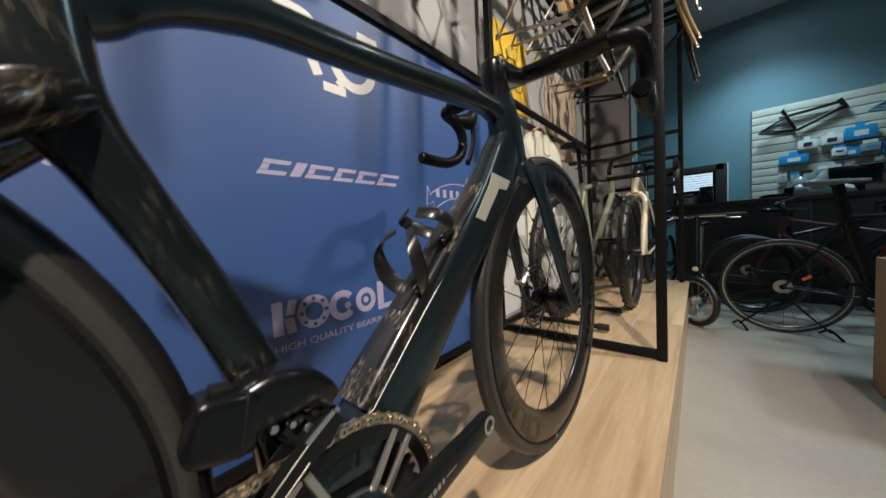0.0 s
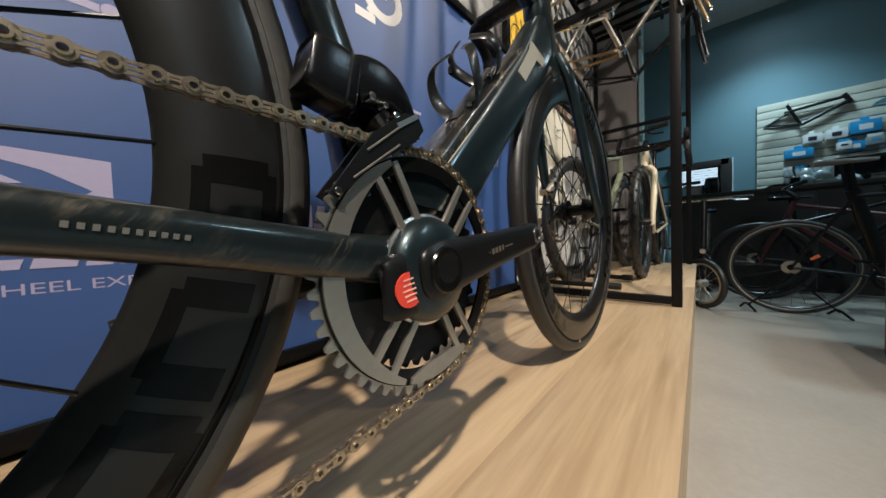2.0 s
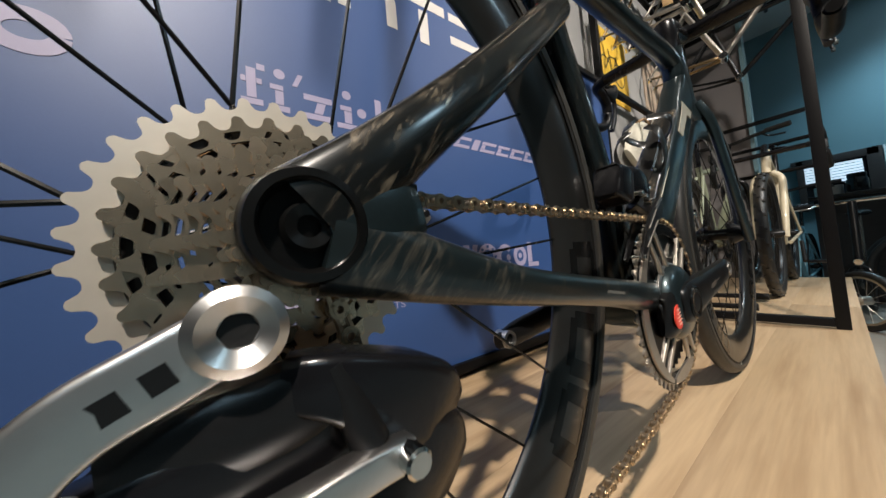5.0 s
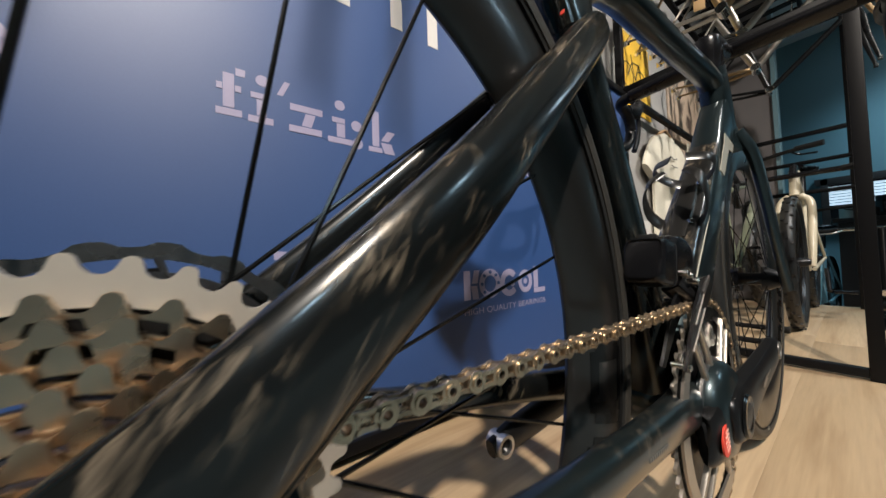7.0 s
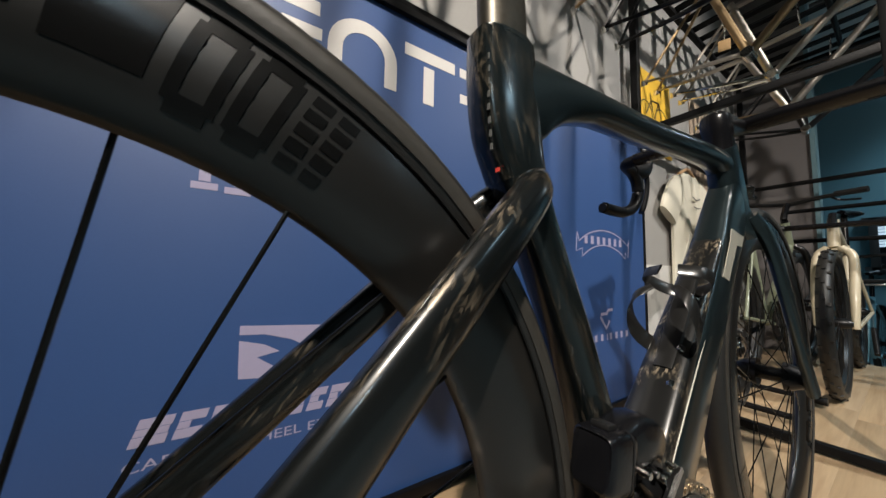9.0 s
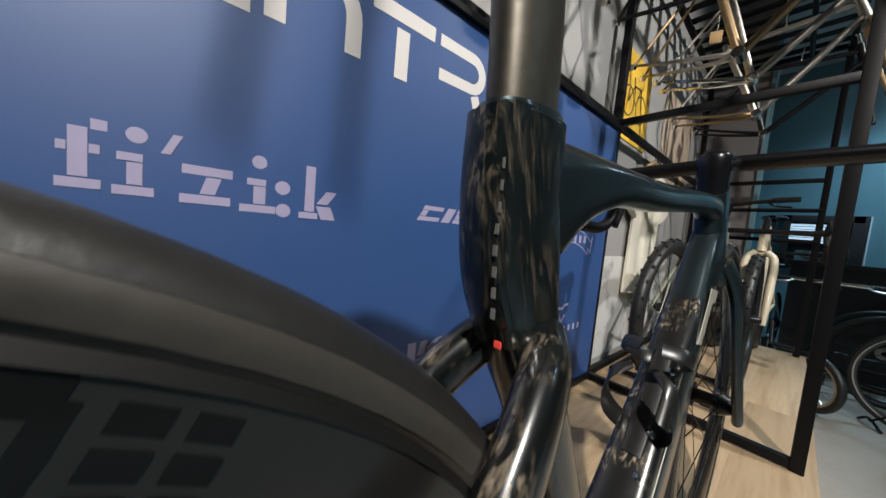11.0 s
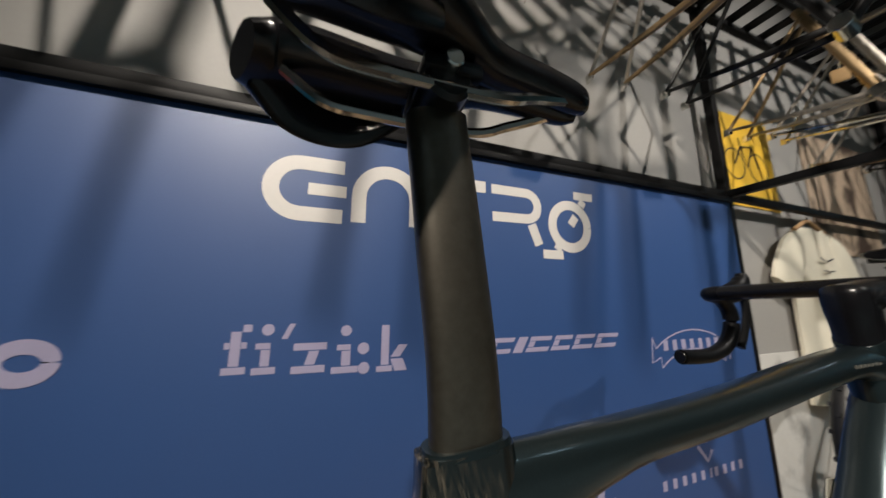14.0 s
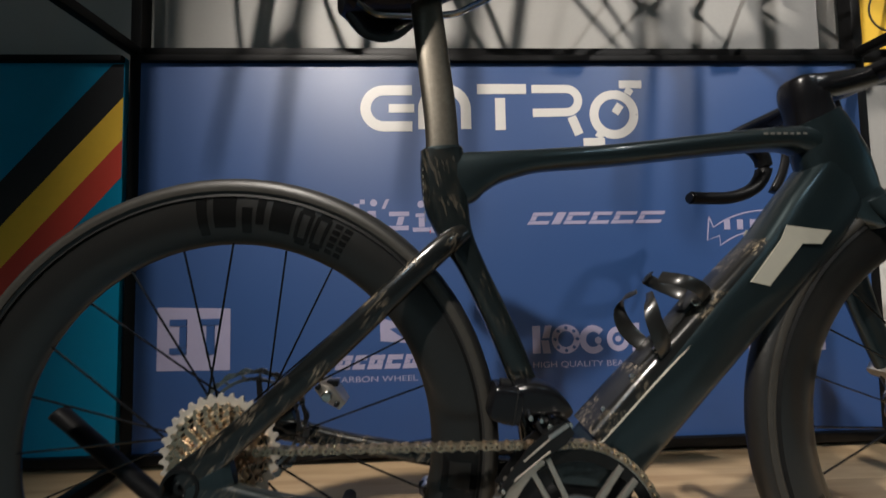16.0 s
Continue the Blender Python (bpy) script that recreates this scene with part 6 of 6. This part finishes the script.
for y, x, w, h, d in ((-1.02, 4.80, 0.11, 0.11, 0.12), (-1.12, 4.86, 0.15, 0.15, 0.13), (-1.27, 4.80, 0.16, 0.07, 0.16), (-1.05, 5.02, 0.14, 0.20, 0.12), (-1.22, 5.05, 0.14, 0.24, 0.12)):
    o = thing("wrapped_parcel", "crumpled clear plastic parcel of bicycle parts on the counter", "parcel", pose(x, y, CTOP, 0, 0, rs.uniform(-30, 30)), group="parcels on the counter")
    rings = [(rs.uniform(-0.01, 0.01), rs.uniform(-0.01, 0.01), h * f, d / 2 * k * rs.uniform(0.85, 1.1), w / 2 * k * rs.uniform(0.85, 1.1)) for f, k in ((0.0, 0.8), (0.15, 1.0), (0.45, 0.95), (0.75, 0.8), (1.0, 0.3))]
    part("wrap", loft(B(), rings, 14, (1, 0, 0), 2.8, 2), M_clear, o)
    part("content", box(B(), (0, 0, h * 0.35), (d * 0.5, w * 0.6, h * 0.4), 0.004), rs.choice((M_plastic, M_box_white, M_dark_alloy)), o)
for i, (y, w, z) in enumerate(((-1.42, 0.10, 1.135), (-1.62, 0.12, 1.145), (-1.74, 0.10, 1.15), (-2.02, 0.13, 1.16), (-1.36, 0.20, 0.93), (-1.60, 0.20, 0.92), (-1.84, 0.22, 0.93), (-2.08, 0.20, 0.95))):
    o = thing("parts_pack", ("white", "clear", "dark blue")[i % 3] + " hanging pack of small bicycle parts on the slatwall", "parts pack", pose(X1 - 0.105, y, z), group="packs on the slatwall")
    part("pack", box(B(), (0, 0, 0), (0.05, w, 0.085), 0.008), (M_box_white, M_clear, M_box_navy)[i % 3], o)
    part("card", box(B(), (0, 0, 0.058), (0.004, w * 0.8, 0.032), 0.001), (M_box_blue, M_box_white, M_black_print)[i % 3], o)
    part("print_bar", box(B(), (-0.0258, 0, 0.005), (0.0008, w * 0.5, 0.02)), (M_black_print, M_box_blue, M_box_white)[i % 3], o)
    part("peg", rod(B(), (-0.04, 0, 0.066), (0.075, 0, 0.066), 0.003), M_chrome, o)
jar = thing("coffee_jar", "dark glass jar with a black lid on the counter", "jar", pose(4.82, -0.33, CTOP))
part("body", lathe(B(), [(0.001, 0), (0.06, 0), (0.065, 0.01), (0.065, 0.13), (0.055, 0.15), (0.001, 0.15)], 24, False), M_screen, jar, m=pose(0, 0, 0, 90))
part("lid", lathe(B(), [(0.001, 0.15), (0.058, 0.15), (0.058, 0.19), (0.001, 0.192)], 24, False), M_plastic, jar, m=pose(0, 0, 0, 90))
tin = thing("steel_tin", "low round steel tin standing on the counter", "tin", pose(4.82, -0.16, CTOP))
part("body", lathe(B(), [(0.001, 0), (0.09, 0), (0.09, 0.10), (0.001, 0.102)], 24, False), M_grey_alloy, tin, m=pose(0, 0, 0, 90))
lap = thing("monitor", "black flat monitor seen from the front on the counter", "monitor", pose(4.9, -1.36, CTOP))
part("screen", box(B(), (0, 0, 0.16), (0.02, 0.30, 0.18), 0.004), M_screen, lap)
part("bezel", box(B(), (0.012, 0, 0.16), (0.012, 0.31, 0.19), 0.004), M_grey_alloy, lap)
part("foot", box(B(), (0.01, 0, 0.035), (0.12, 0.10, 0.07), 0.004), M_plastic, lap)

bx = thing("bike_carton", "brown cardboard bicycle carton standing on the floor", "carton")
part("carton", box(B(), (2.40, -1.30, FLOOR + 0.32), (0.58, 0.80, 0.64), 0.004), M_card, bx)
part("tape", box(B(), (2.40, -1.30, FLOOR + 0.6407), (0.57, 0.05, 0.001)), M_tag, bx)

# ---- ceiling fittings ----
# fittings for the disc in view and for the two added, unseen ones
for lx, ly in ((5.0, -0.88), (2.2, -2.6), (-1.0, -2.9)):
    dl = thing("ceiling_light", "round white ceiling disc light", "ceiling light", pose(lx, ly, CEILING), group="disc lights on the ceiling")
    part("housing", lathe(B(), [(0.17, -0.0), (0.215, -0.0), (0.21, -0.07), (0.19, -0.075), (0.17, -0.06)], 40), M_blind, dl, m=pose(0, 0, 0, 90))
    part("diffuser", disc(B(), 0.168, -0.058, -0.05, 40), M_disc, dl, m=pose(0, 0, 0, 90))
for x, r in ((3.75, 0.05), (3.95, 0.025)):
    pipe = thing("ceiling_pipe", "dark painted pipe running along the ceiling", "pipe")
    part("pipe", rod(B(), (x, Y0 + 0.01, CEILING - 0.12), (x, Y1 - 0.38, CEILING - 0.12), r, n=16), M_grey_wall, pipe)
    part("bracket", box(B(), (x, -1.2, CEILING - 0.06), (0.03, 0.03, 0.12)), M_steel, pipe)
for lx, ly in ((-0.68, -1.26), (2.0, -1.6)):
    sp2 = thing("track_spot", "black cylindrical track spotlight under the ceiling", "spotlight", pose(lx, ly - 0.03, CEILING))
    part("arm", rod(B(), (0, 0, 0), (0, 0, -0.07), 0.012), M_steel, sp2)
    part("can", lathe(B(), [(0.045, -0.06), (0.05, 0.07), (0.046, 0.07), (0.040, -0.05)], 24), M_steel, sp2, m=pose(0, -0.05, -0.12, 0, 0, 0))


# ---- boards of the platform, one by one ----
for cx, cy, length in PLANKS:
    key = round(length, 3)
    if key not in plank_meshes:
        bm = box(B(), (0, 0, 0), (length - 0.0002, wide - 0.0002, 0.014), 0.0002)
        ob = part("board", bm, M_wood, stage, m=pose(cx, cy, -0.007))
        plank_meshes[key] = ob.data
    else:
        part("board", plank_meshes[key], M_wood, stage, m=pose(cx, cy, -0.007))
